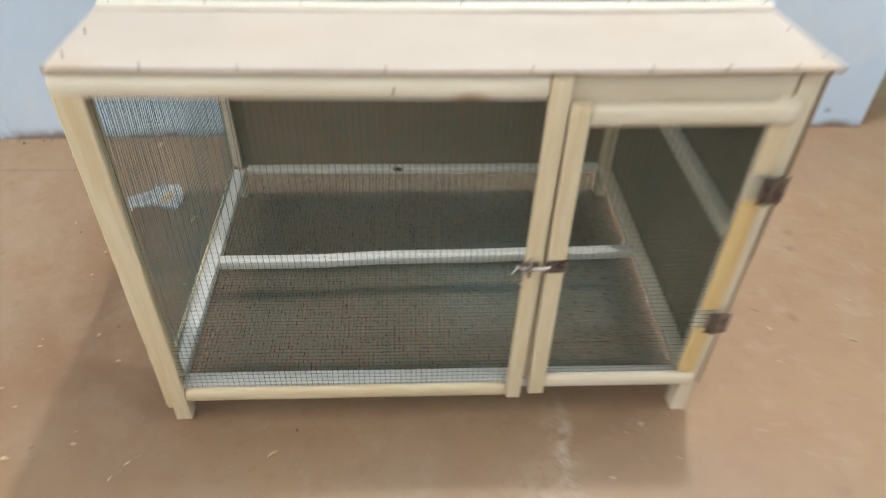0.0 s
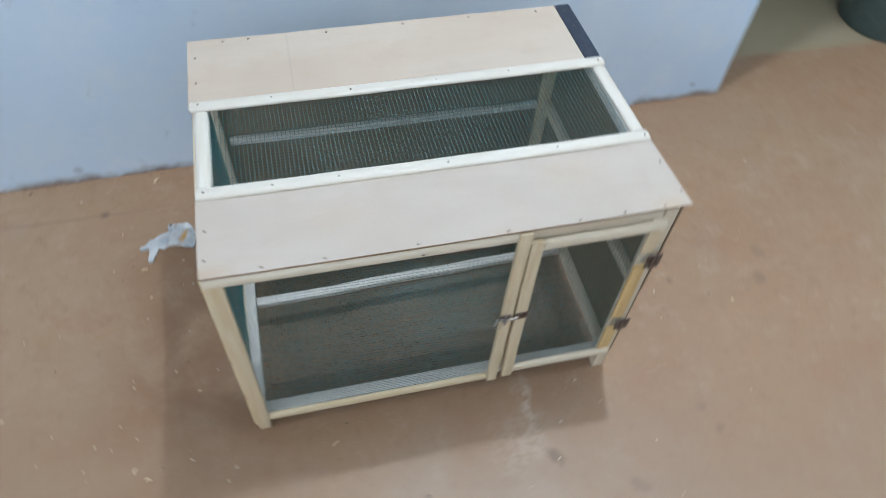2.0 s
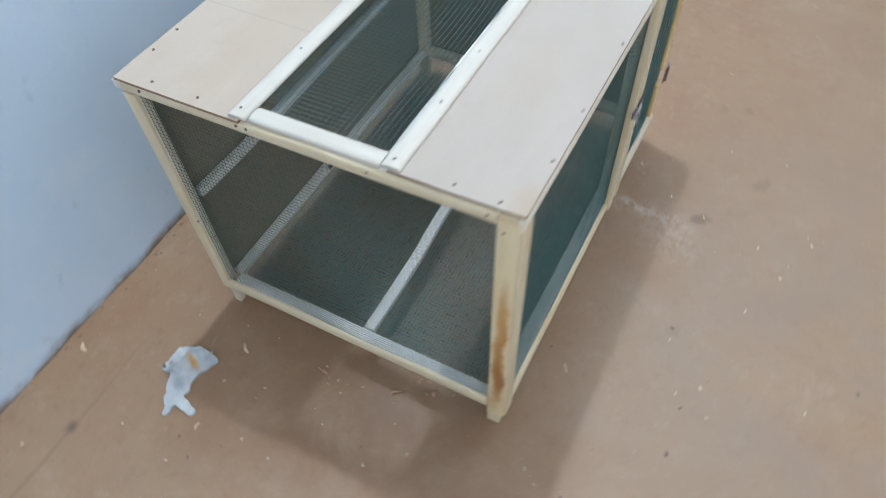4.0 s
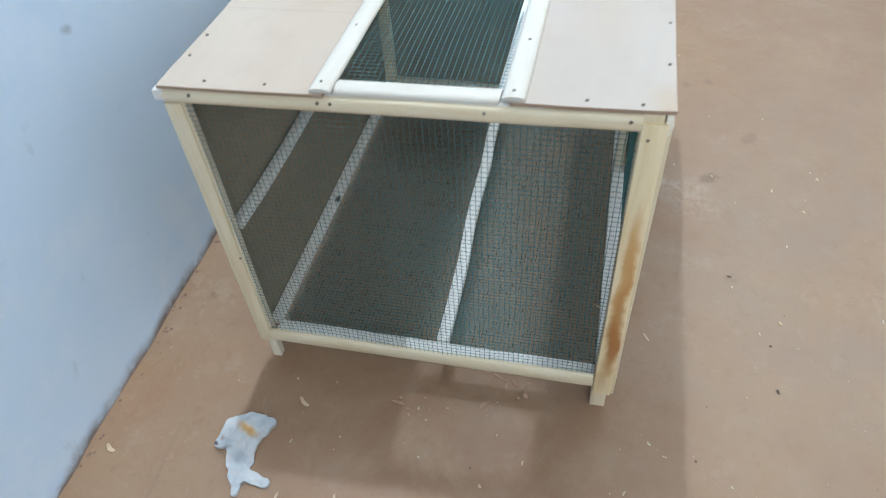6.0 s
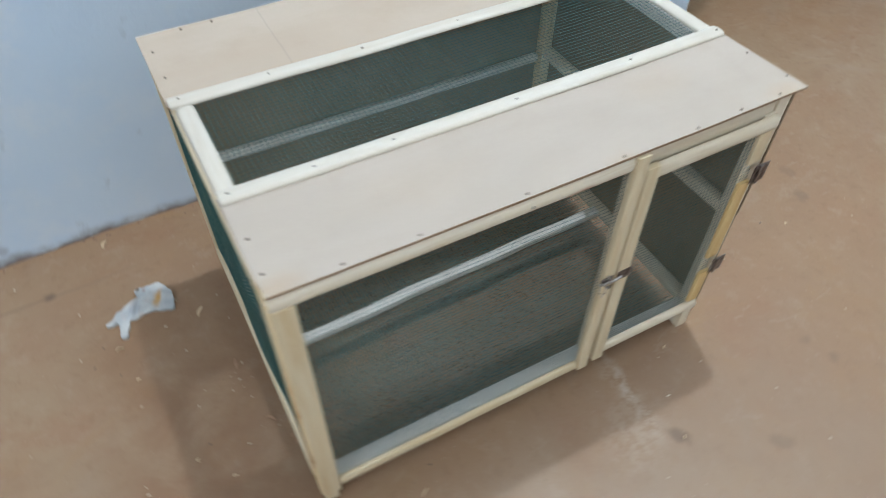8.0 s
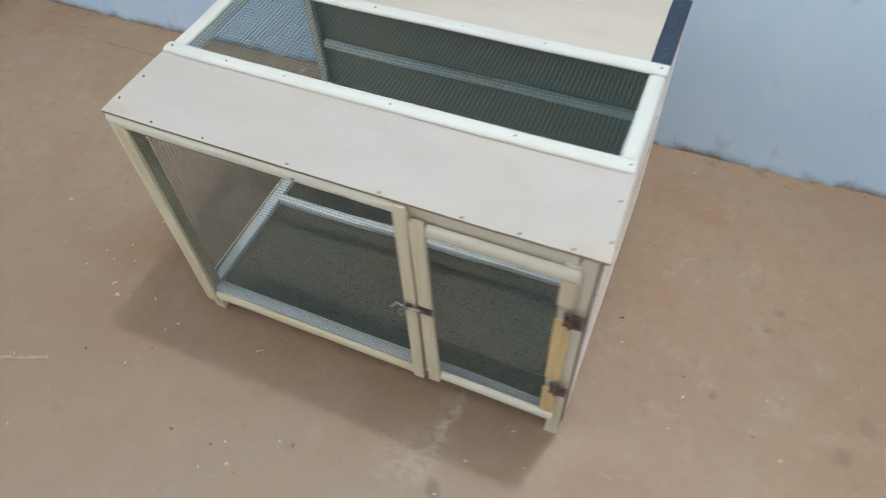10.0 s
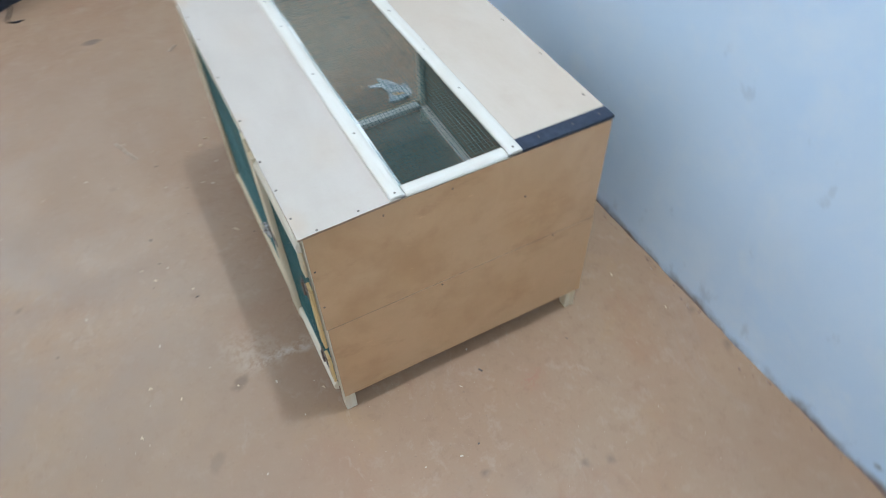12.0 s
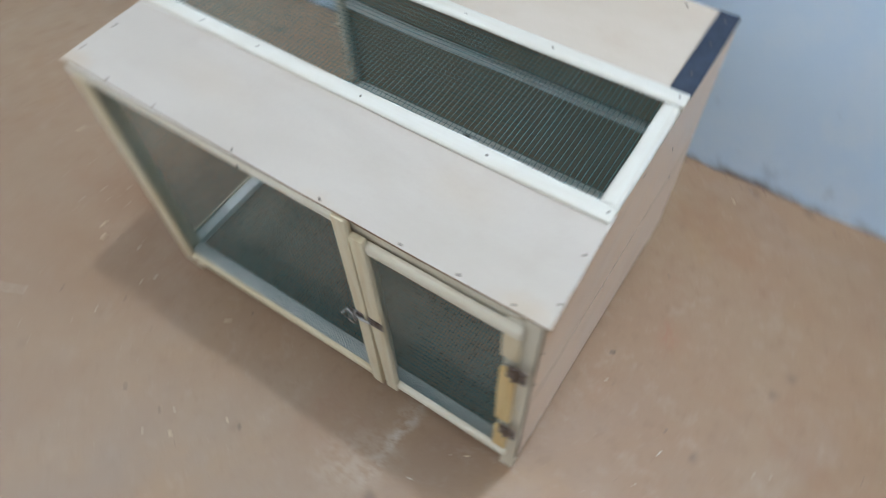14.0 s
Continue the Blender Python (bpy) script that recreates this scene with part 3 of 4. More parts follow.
def build_room():
    left, right, front, top = -3.4, 2.9, -3.2, 4.08
    structure("floor", box((left, front, -0.1), (right, 1.155, 0.0)), FLOOR, "worn brown cement floor with stains and dust", "floor")
    smooth(structure("wall_north", plaster_wall(left, 1.262, 0.0, top, 0.2, 90, 30), WALL, "pale blue limewashed plaster wall with scuffs", "wall"), 50)
    structure("wall_north_lintel", plaster_wall(1.262, 2.62, 2.1, top, 0.2, 8, 8), WALL, "pale blue plaster wall above the doorway", "wall")
    structure("wall_north_end", plaster_wall(2.62, right, 0.0, top, 0.2, 8, 12), WALL, "pale blue plaster wall beside the doorway", "wall")
    # unseen west wall, its opening added for the west fill light
    for name, lo, hi in (("wall_west_sill", (left - 0.15, front, 0), (left, 1.3, 1.98)), ("wall_west_lintel", (left - 0.15, front, 3.22), (left, 1.3, top)),
                         ("wall_west_near", (left - 0.15, front, 1.98), (left, -2.07, 3.22)), ("wall_west_far", (left - 0.15, -0.53, 1.98), (left, 1.3, 3.22))):
        structure(name, box(lo, hi), PLAIN, "plain pale blue painted wall round an added, unseen light opening", "wall")
    structure("wall_east", box((right, front, 0), (right + 0.15, 1.3, top)), PLAIN, "plain pale blue painted wall", "wall")
    # unseen south wall, its opening added for the wide fill light
    wx0, wx1, wz0, wz1 = -3.05, 2.65, 1.92, 3.5
    for name, lo, hi in (("wall_south_sill", (left - 0.15, front - 0.15, 0), (right + 0.15, front, wz0)), ("wall_south_lintel", (left - 0.15, front - 0.15, wz1), (right + 0.15, front, top)),
                         ("wall_south_left", (left - 0.15, front - 0.15, wz0), (wx0, front, wz1)), ("wall_south_right", (wx1, front - 0.15, wz0), (right + 0.15, front, wz1))):
        structure(name, box(lo, hi), PLAIN, "plain pale blue painted wall round an added, unseen light opening", "wall")
    structure("ceiling", box((left - 0.15, front - 0.15, top), (right + 0.15, 1.3, top + 0.12)), CEIL, "plain white painted ceiling", "ceiling")
    # the passage behind the doorway
    structure("passage_floor", box((0.6, 1.155, -0.1), (right, 1.56, -0.004)), OLIVE, "cement floor of the passage, its shade painted olive", "floor")
    structure("passage_wall", box((0.6, 1.545, -0.1), (right, 1.665, 2.6)), GREENISH, "pale green painted passage wall", "wall")
    structure("passage_ceiling", box((0.6, 1.15, 2.5), (right, 1.545, 2.6)), CEIL, "plain white passage ceiling", "ceiling")


# ---- the cage ----
XL, XR, YB, ZT = -0.456, 0.443, 0.668, 0.640   # outer sides of the timber frame and its top
T = 0.027                                       # thickness of the frame bars


LEAN_OUT = 0.008                                # by which the closed side stands out at the top
# how far the corners of the homemade frame stand out of true: (left, right) of (front, back) of (foot, top)
OUT_OF_TRUE = {
    (0, 0, 0): (0.004, 0.000, 0.0), (1, 0, 0): (0.000, 0.000, 0.0), (0, 1, 0): (-0.004, 0.000, 0.0), (1, 1, 0): (-0.001, 0.004, 0.0),
    (0, 0, 1): (0.011, 0.0065, 0.0095), (1, 0, 1): (-0.002, 0.0080, 0.0105), (0, 1, 1): (-0.001, 0.002, -0.0065), (1, 1, 1): (-0.010, 0.004, -0.001),
}
ROOF_SAG = 0.0035


def racked(p):
    """Where a point of the true cage lies in the racked and slightly sagging one."""
    u, v, w = (p.x + 0.456) / 0.899, p.y / 0.668, p.z / 0.640
    out = Vector((0, 0, 0))
    for (i, j, k), d in OUT_OF_TRUE.items():
        out += Vector(d) * (u if i else 1 - u) * (v if j else 1 - v) * (w if k else 1 - w)
    out.z -= ROOF_SAG * max(0.0, w) ** 3 * max(0.0, 1 - (2 * u - 1) ** 2) * max(0.0, 1 - 0.8 * v)
    return p + out


def rack(cage):
    """Moves every part of the cage to its place in the racked frame."""
    for ob in cage.children_recursive:
        if ob.type != "MESH":
            continue
        if ob.name.startswith("screw"):
            m = ob.matrix_basis.copy()
            m.translation = racked(m.translation)
            ob.matrix_basis = m
        else:
            for v in ob.data.vertices:
                v.co = racked(v.co)


def leaned(bm):
    for v in bm.verts:
        v.co.x += LEAN_OUT * v.co.z / ZT
    return bm


def rail(name, p0, p1, out, kind, axis, parent, width=T, thick=T, label="", r=0.002, bow=0.0012):
    return smooth(part(name, bar(p0, p1, out, squared(width, thick, r), bow), WOOD[kind, axis], parent, label), 30)


def bead(name, p0, p1, out, material, parent, width, thick, label="", bow=0.0012, seed=0.0):
    return smooth(part(name, bar(p0, p1, out, half_round(width, thick), bow, 11, seed), material, parent, label), 50)


def strip(name, p0, p1, out, material, parent, width, thick, label="", seed=0.0):
    """A flat sawn strip with softened edges."""
    return smooth(part(name, bar(p0, p1, out, squared(width, thick, 0.0016), 0.001, 9, seed, 0.97), material, parent, label), 30)


def screw_mesh():
    bm = bmesh.new()
    n = 10
    top = [bm.verts.new((0.0020 * math.cos(2 * math.pi * i / n), 0.0020 * math.sin(2 * math.pi * i / n), 0.0007)) for i in range(n)]
    rim = [bm.verts.new((0.0027 * math.cos(2 * math.pi * i / n), 0.0027 * math.sin(2 * math.pi * i / n), -0.001)) for i in range(n)]
    mid = bm.verts.new((0, 0, -0.0003))
    for i in range(n):
        j = (i + 1) % n
        bm.faces.new((rim[i], rim[j], top[j], top[i]))
        bm.faces.new((top[i], top[j], mid))
    me = bpy.data.meshes.new("screw")
    bm.to_mesh(me)
    bm.free()
    me.materials.append(SCREW)
    return me


def hinge(name, x, z, parent):
    """A small butt hinge: two leaves with holes for screws, and a knuckle."""
    bm = bmesh.new()
    for a, b in ((-0.0125, -0.003), (0.003, 0.021)):
        g = box((x + a, -0.0105, z - 0.021), (x + b, -0.0085, z + 0.021), 0.0006)
        me = bpy.data.meshes.new("leaf")
        g.to_mesh(me)
        g.free()
        bm.from_mesh(me)
        bpy.data.meshes.remove(me)
    for k in range(3):
        bmesh.ops.create_cone(bm, cap_ends=True, segments=10, radius1=0.0034, radius2=0.0034, depth=0.0132, matrix=Matrix.Translation((x, -0.0115, z + (k - 1) * 0.0142)))
    ob = smooth(part(name, bm, STEEL, parent, "small dull steel butt hinge"), 35)
    for dx, dz in ((-0.0085, 0.013), (-0.0085, -0.013), (0.0145, 0.013), (0.0145, -0.013)):
        s = new("screw", SCREW_MESH)
        s.parent = ob
        s.matrix_basis = pose(x + dx, -0.0108, z + dz, 90)
    return ob


SCREW_MESH = screw_mesh()


def build_cage():
    cage = new("wire_cage")
    cage.empty_display_size = 0.1
    tagged(cage, "homemade cream wooden cage with wire mesh, standing on short feet", "cage")

    def screw(x, y, z, rx=0, ry=0):
        s = new("screw", SCREW_MESH)
        s.parent = cage
        s.matrix_basis = pose(x, y, z, rx, ry, 30 * ((x * 71 + y * 37) % 1))

    yf = 0.006
    # posts, each with its foot
    for x, y, lean, kind, wide, deep in ((XL, yf, 0, "cream", T, T), (XR - T - 0.004, yf, LEAN_OUT, "grey", T, T), (XL, YB - 0.022, 0, "grey", 0.017, 0.018), (XR - T - 0.004, YB - T - 0.004, LEAN_OUT, "cream", T, T)):
        rail("post", (x + wide / 2, y, 0.0), (x + wide / 2 + lean, y, ZT), (0, 1, 0), kind, "z", cage, wide, deep)
    xi, xj = XL + T + 0.001, XR - T - 0.005
    # upper rails
    rail("top_rail", (xi, yf + 0.001, ZT - 0.0145), (0.1165, yf + 0.001, ZT - 0.0145), (0, 1, 0), "grey", "x", cage, 0.027)
    rail("top_rail", (0.1175, yf + 0.001, ZT - 0.0240), (xj + 0.005, yf + 0.001, ZT - 0.0240), (0, 1, 0), "grey", "x", cage, 0.046, label="unpainted pale front rail above the door")
    rail("top_rail", (xi, YB - T - 0.004, ZT - T / 2 - 0.001), (xj, YB - T - 0.004, ZT - T / 2 - 0.001), (0, 1, 0), "grey", "x", cage)
    for x, wide in ((XL + T / 2, T), (XR - 0.0125, 0.019)):
        rail("top_rail", (x, yf + T + 0.001, ZT - T), (x, YB - T - 0.005, ZT - T), (0, 0, 1), "white", "y", cage, wide)
    rail("roof_rail", (xi, 0.1975, ZT - 0.0215), (xj + 0.006, 0.1975, ZT - 0.0215), (0, 0, 1), "white", "x", cage, 0.032, 0.020, "white rail under the roof strip")
    # lower rails
    zb = 0.073
    rail("bottom_rail", (xi, yf + T / 2, zb), (xj, yf + T / 2, zb), (0, 0, 1), "white", "x", cage, thick=0.019)
    smooth(part("bottom_rail", bar((xi, YB - 0.004 - T / 2, zb), (xj, YB - 0.004 - T / 2, zb), (0, 0, 1), squared(0.023, 0.014), 0.0012), KNOT_RAIL, cage, "white rail with a dark knot"), 30)
    for x, kind in ((XL, "white"), (XR - T - 0.004, "grey")):
        rail("bottom_rail", (x + T / 2, yf + T + 0.001, zb), (x + T / 2, YB - T - 0.005, zb), (0, 0, 1), kind, "y", cage, thick=0.019)
    rail("cross_rail", (xi + 0.001, 0.313, 0.078), (xj - 0.001, 0.335, 0.078), (0, 0, 1), "white", "x", cage, 0.023, 0.018, "white floor rail across the middle", bow=0.006)
    # middle rails of the back and the closed side
    rail("middle_rail", (xi, YB - 0.0045, 0.345), (xj, YB - 0.0045, 0.347), (0, -1, 0), "white", "x", cage, 0.019, 0.017, bow=0.005)
    rail("middle_rail", (XR + 0.0002, yf + T + 0.001, 0.362), (XR + 0.0002, YB - T - 0.005, 0.362), (-1, 0, 0), "grey", "y", cage, 0.026, 0.022)
    # boards of the back and the closed side
    part("back_panel", sheet((XL + 0.002, YB - 0.003, 0.078), (XR - 0.001, YB + 0.001, ZT - 0.002)), BROWN, cage, "brown hardboard back")
    for lo, hi, rag in (((XR - 0.0032, yf - 0.001, 0.3534), (XR + 0.0005, YB - 0.001, ZT - 0.0005), 0.0006), ((XR - 0.0032, yf + 0.002, 0.0735), (XR + 0.0012, YB + 0.001, 0.3524), 0.0012)):
        bm = leaned(sheet(lo, hi, 0.0012, rag=rag))
        bm.normal_update()
        for f in bm.faces:
            f.material_index = 0 if f.normal.x > 0.5 else 1   # the rough brown back and cut edges of the board
        part("side_panel", bm, TAN, cage, "tan plywood side board").data.materials.append(BROWN)
    # roof: two boards with a mesh opening between them
    bm = sheet((-0.459, -0.005, ZT + 0.001), (0.460, 0.192, ZT + 0.006), 0.0012, 20, 5, 0.0016)
    for v in bm.verts:
        v.co.x -= 0.006 * (v.co.y / 0.192) * (v.co.x + 0.459) / 0.92   # cut out of square
    back = sheet((-0.466, 0.434, ZT + 0.001), (0.416, 0.673, ZT + 0.006), 0.0012, 20, 5, 0.0016)
    for board, face, label in ((bm, ROOF, "pale hardboard roof board, screwed down"), (back, ROOF_BACK, "beige hardboard roof board with a pencil line")):
        board.normal_update()
        for f in board.faces:
            f.material_index = 0 if f.normal.z > 0.5 else 1   # the brown cut edges and underside
        part("roof_panel", board, face, cage, label).data.materials.append(CUT_EDGE)
    bm = sheet((0.417, 0.454, ZT + 0.002), (0.4525, 0.670, ZT + 0.0085), 0.0005, 4, 8, 0.0004)
    part("edge_strip", bm, NAVY, cage, "dark navy plastic edge strip")
    bead("roof_strip", (-0.457, 0.188, ZT + 0.0065), (0.452, 0.188, ZT + 0.0065), (0, 0, 1), WOOD["pale", "x"], cage, 0.031, 0.007, seed=1)
    bead("roof_strip", (-0.463, 0.4385, ZT + 0.0065), (0.452, 0.4385, ZT + 0.0065), (0, 0, 1), WOOD["pale", "x"], cage, 0.031, 0.007, seed=2)
    bead("end_strip", (XL + 0.0135, 0.205, ZT + 0.0012), (XL + 0.0135, 0.422, ZT + 0.0012), (0, 0, 1), WOOD["pale", "y"], cage, 0.030, 0.008, "white roof end strip", seed=3)
    bead("end_strip", (XR - 0.0065, 0.205, ZT + 0.0012), (XR - 0.0065, 0.422, ZT + 0.0012), (0, 0, 1), WOOD["pale", "y"], cage, 0.030, 0.008, "white roof end strip", seed=4)
    # front beads
    strip("corner_bead", (-0.4405, yf - 0.0015, 0.048), (-0.4405, yf - 0.0015, 0.612), (0, -1, 0), WOOD["cream", "z"], cage, 0.033, 0.009, seed=5)
    bead("top_bead", (-0.4575, yf - 0.0015, 0.624), (0.114, yf - 0.0015, 0.624), (0, -1, 0), KNOTTY, cage, 0.030, 0.010, "cream bead with a brown knot", seed=6)
    bead("bottom_bead", (-0.4225, yf - 0.0015, 0.0735), (0.109, yf - 0.0015, 0.0735), (0, -1, 0), WOOD["cream", "x"], cage, 0.028, 0.009, seed=7)
    strip("centre_post", (0.1215, yf - 0.0015, 0.063), (0.1275, yf - 0.0015, 0.637), (0, -1, 0), WOOD["cream", "z"], cage, 0.024, 0.013, "cream post beside the door", seed=8)
    rail("door_post", (0.139, yf + 0.003, 0.094), (0.143, yf + 0.003, ZT - T - 0.022), (0, 1, 0), "grey", "z", cage, 0.022, 0.020, "pale post behind the centre bead")
    strip("corner_block", (XL - 0.006, YB + 0.0015, 0.6285), (XL + 0.034, YB + 0.0015, 0.6285), (0, 1, 0), WOOD["white", "x"], cage, 0.016, 0.016, "small white block at the back corner", seed=16)
    # beads of the open side
    bead("side_bead", (XL + 0.0015, 0.032, 0.6265), (XL + 0.0015, 0.6745, 0.6265), (-1, 0, 0), WOOD["cream", "y"], cage, 0.024, 0.008, seed=9)
    bead("side_bead", (XL + 0.0015, 0.034, 0.082), (XL + 0.0015, 0.648, 0.078), (-1, 0, 0), WOOD["cream", "y"], cage, 0.033, 0.009, seed=10)
    strip("corner_bead", (XL + 0.0015, 0.0165, 0.048), (XL + 0.0015, 0.0165, 0.628), (-1, 0, 0), STAINED, cage, 0.031, 0.007, "cream corner bead with a rust-brown stain", seed=11)
    strip("corner_bead", (XL + 0.0015, 0.661, 0.06), (XL + 0.0015, 0.661, 0.6143), (-1, 0, 0), WOOD["cream", "z"], cage, 0.026, 0.007, seed=12)

    # wire
    wire_mesh("front_mesh", (-0.440, yf - 0.0007, 0.080), (1, 0, 0), (0, 0, 1), (0.556, 0.545), cage, r=0.00038, seed=1.3)
    wire_mesh("side_mesh", (XL + 0.0002, 0.012, 0.072), (0, 1, 0), (0, 0, 1), (0.640, 0.556), cage, seed=2.7, sag=0.009)
    wire_mesh("roof_mesh", (XL + 0.010, 0.190, ZT + 0.0004), (1, 0, 0), (0, 1, 0), (0.876, 0.262), cage, r=0.00050, seed=4.1, sag=0.006)
    wire_mesh("floor_mesh", (XL + 0.012, yf + 0.010, 0.0712), (1, 0, 0), (0, 1, 0), (0.868, 0.630), cage, pitch=0.0076, r=0.00074, seed=5.9, sag=0.002, material=FLOOR_WIRE)

    # the door
    door = new("door")
    door.parent = cage
    door["label"] = "hinged cream mesh door, closed"
    strip("stile", (0.1590, yf - 0.003, 0.073), (0.1545, yf - 0.003, 0.605), (0, -1, 0), WOOD["cream", "z"], door, 0.026, 0.012, seed=13)
    for z0, z1, mat in ((0.504, 0.5725, WOOD["cream", "z"]), (0.259, 0.458, AMBER), (0.117, 0.213, AMBER)):
        strip("stile", (0.4095, yf - 0.003, z0), (0.4095, yf - 0.003, z1), (0, -1, 0), mat, door, 0.028, 0.007, seed=z0)
    rail("back_stile", (0.4095, yf - 0.002, 0.088), (0.4095, yf - 0.002, 0.606), (0, 1, 0), "grey", "z", door, 0.024, 0.010)
    bead("door_rail", (0.169, yf - 0.003, 0.5875), (0.424, yf - 0.003, 0.5875), (0, -1, 0), WOOD["grey", "x"], door, 0.029, 0.011, seed=14)
    bead("door_rail", (0.1735, yf - 0.003, 0.0965), (0.424, yf - 0.003, 0.0965), (0, -1, 0), WOOD["grey", "x"], door, 0.029, 0.011, seed=15)
    wire_mesh("door_mesh", (0.158, yf - 0.0022, 0.095), (1, 0, 0), (0, 0, 1), (0.262, 0.500), door, r=0.00038, seed=7.7, sag=0.0015)
    hinge("hinge", 0.4235, 0.481, door)
    hinge("hinge", 0.4215, 0.236, door)

    # hasp and staple, held with a twist of wire
    latch = new("latch")
    latch.parent = cage
    latch["label"] = "small steel hasp tied with wire"
    up = 0.008
    smooth(part("hasp", box((0.142, -0.0115, 0.337 + up), (0.173, -0.0088, 0.359 + up), 0.0008), STEEL, latch), 35)
    for dx in (0.150, 0.165):
        for dz in (0.343, 0.353):
            s = new("screw", SCREW_MESH)
            s.parent = latch
            s.matrix_basis = pose(dx, -0.0118, dz + up, 90)
    smooth(part("bolt", tube([(0.147, -0.0140, 0.349 + up), (0.135, -0.0150, 0.3485 + up), (0.122, -0.0150, 0.349 + up), (0.108, -0.0145, 0.349 + up), (0.098, -0.0138, 0.352 + up)], 0.0030, 7), BRIGHT, latch, "bright steel bolt"), 60)
    smooth(part("keeper", box((0.104, -0.0115, 0.341 + up), (0.131, -0.0088, 0.357 + up), 0.0008), STEEL, latch), 35)
    smooth(part("staple", tube([(0.118, -0.009, 0.361 + up), (0.118, -0.019, 0.360 + up), (0.118, -0.0205, 0.3485 + up), (0.118, -0.019, 0.337 + up), (0.118, -0.009, 0.336 + up)], 0.0022, 6), BRIGHT, latch), 60)
    smooth(part("tie_wire", tube([(0.112, -0.017, 0.348 + up), (0.106, -0.023, 0.335 + up), (0.107, -0.019, 0.324 + up), (0.110, -0.016, 0.313 + up)], 0.0014, 5), BRIGHT, latch), 60)
    smooth(part("tie_wire", tube([(0.100, -0.015, 0.352 + up), (0.092, -0.023, 0.347 + up), (0.096, -0.022, 0.336 + up), (0.101, -0.018, 0.327 + up)], 0.0013, 5), BRIGHT, latch), 60)

    # screws
    zr = ZT + 0.0064
    for x, y in ((-0.445, 0.100), (-0.448, 0.034), (-0.353, 0.003), (-0.244, 0.002), (-0.077, 0.002), (0.092, 0.001), (0.232, 0.000), (0.323, 0.002), (0.405, 0.002), (0.4535, 0.033), (0.446, 0.114),
                 (-0.449, 0.608), (-0.449, 0.520), (-0.387, 0.661), (-0.330, 0.662), (-0.152, 0.658), (0.031, 0.660), (0.193, 0.661), (0.363, 0.657)):
        screw(x, y, zr)
    for x, y in ((-0.443, 0.189), (-0.317, 0.186), (-0.191, 0.187), (0.024, 0.186), (0.252, 0.187), (0.443, 0.187), (-0.446, 0.440), (-0.297, 0.439), (-0.129, 0.437), (0.059, 0.436), (0.224, 0.437), (0.439, 0.438)):
        screw(x, y, ZT + 0.0136)
    for x in (0.434,):
        for y in (0.50, 0.58, 0.645):
            screw(x, y, ZT + 0.0088)
    for y in (0.630, 0.444, 0.426, 0.223, 0.045):
        screw(XL - 0.0066, y, 0.630, 0, -90)
    for y, z in ((0.022, 0.605), (0.65, 0.30)):
        screw(XL - 0.0056, y, z, 0, -90)
    for x in (-0.068,):
        screw(x, -0.0056, 0.622, 90)
    for y, z in ((0.013, 0.431), (0.012, 0.541), (0.272, 0.343), (0.556, 0.349), (0.300, 0.618), (0.158, 0.618), (0.470, 0.515)):
        screw(XR + (0.0009 if z > 0.353 else 0.0016) + LEAN_OUT * z / ZT, y, z, 0, 90)
    rack(cage)
    return cage


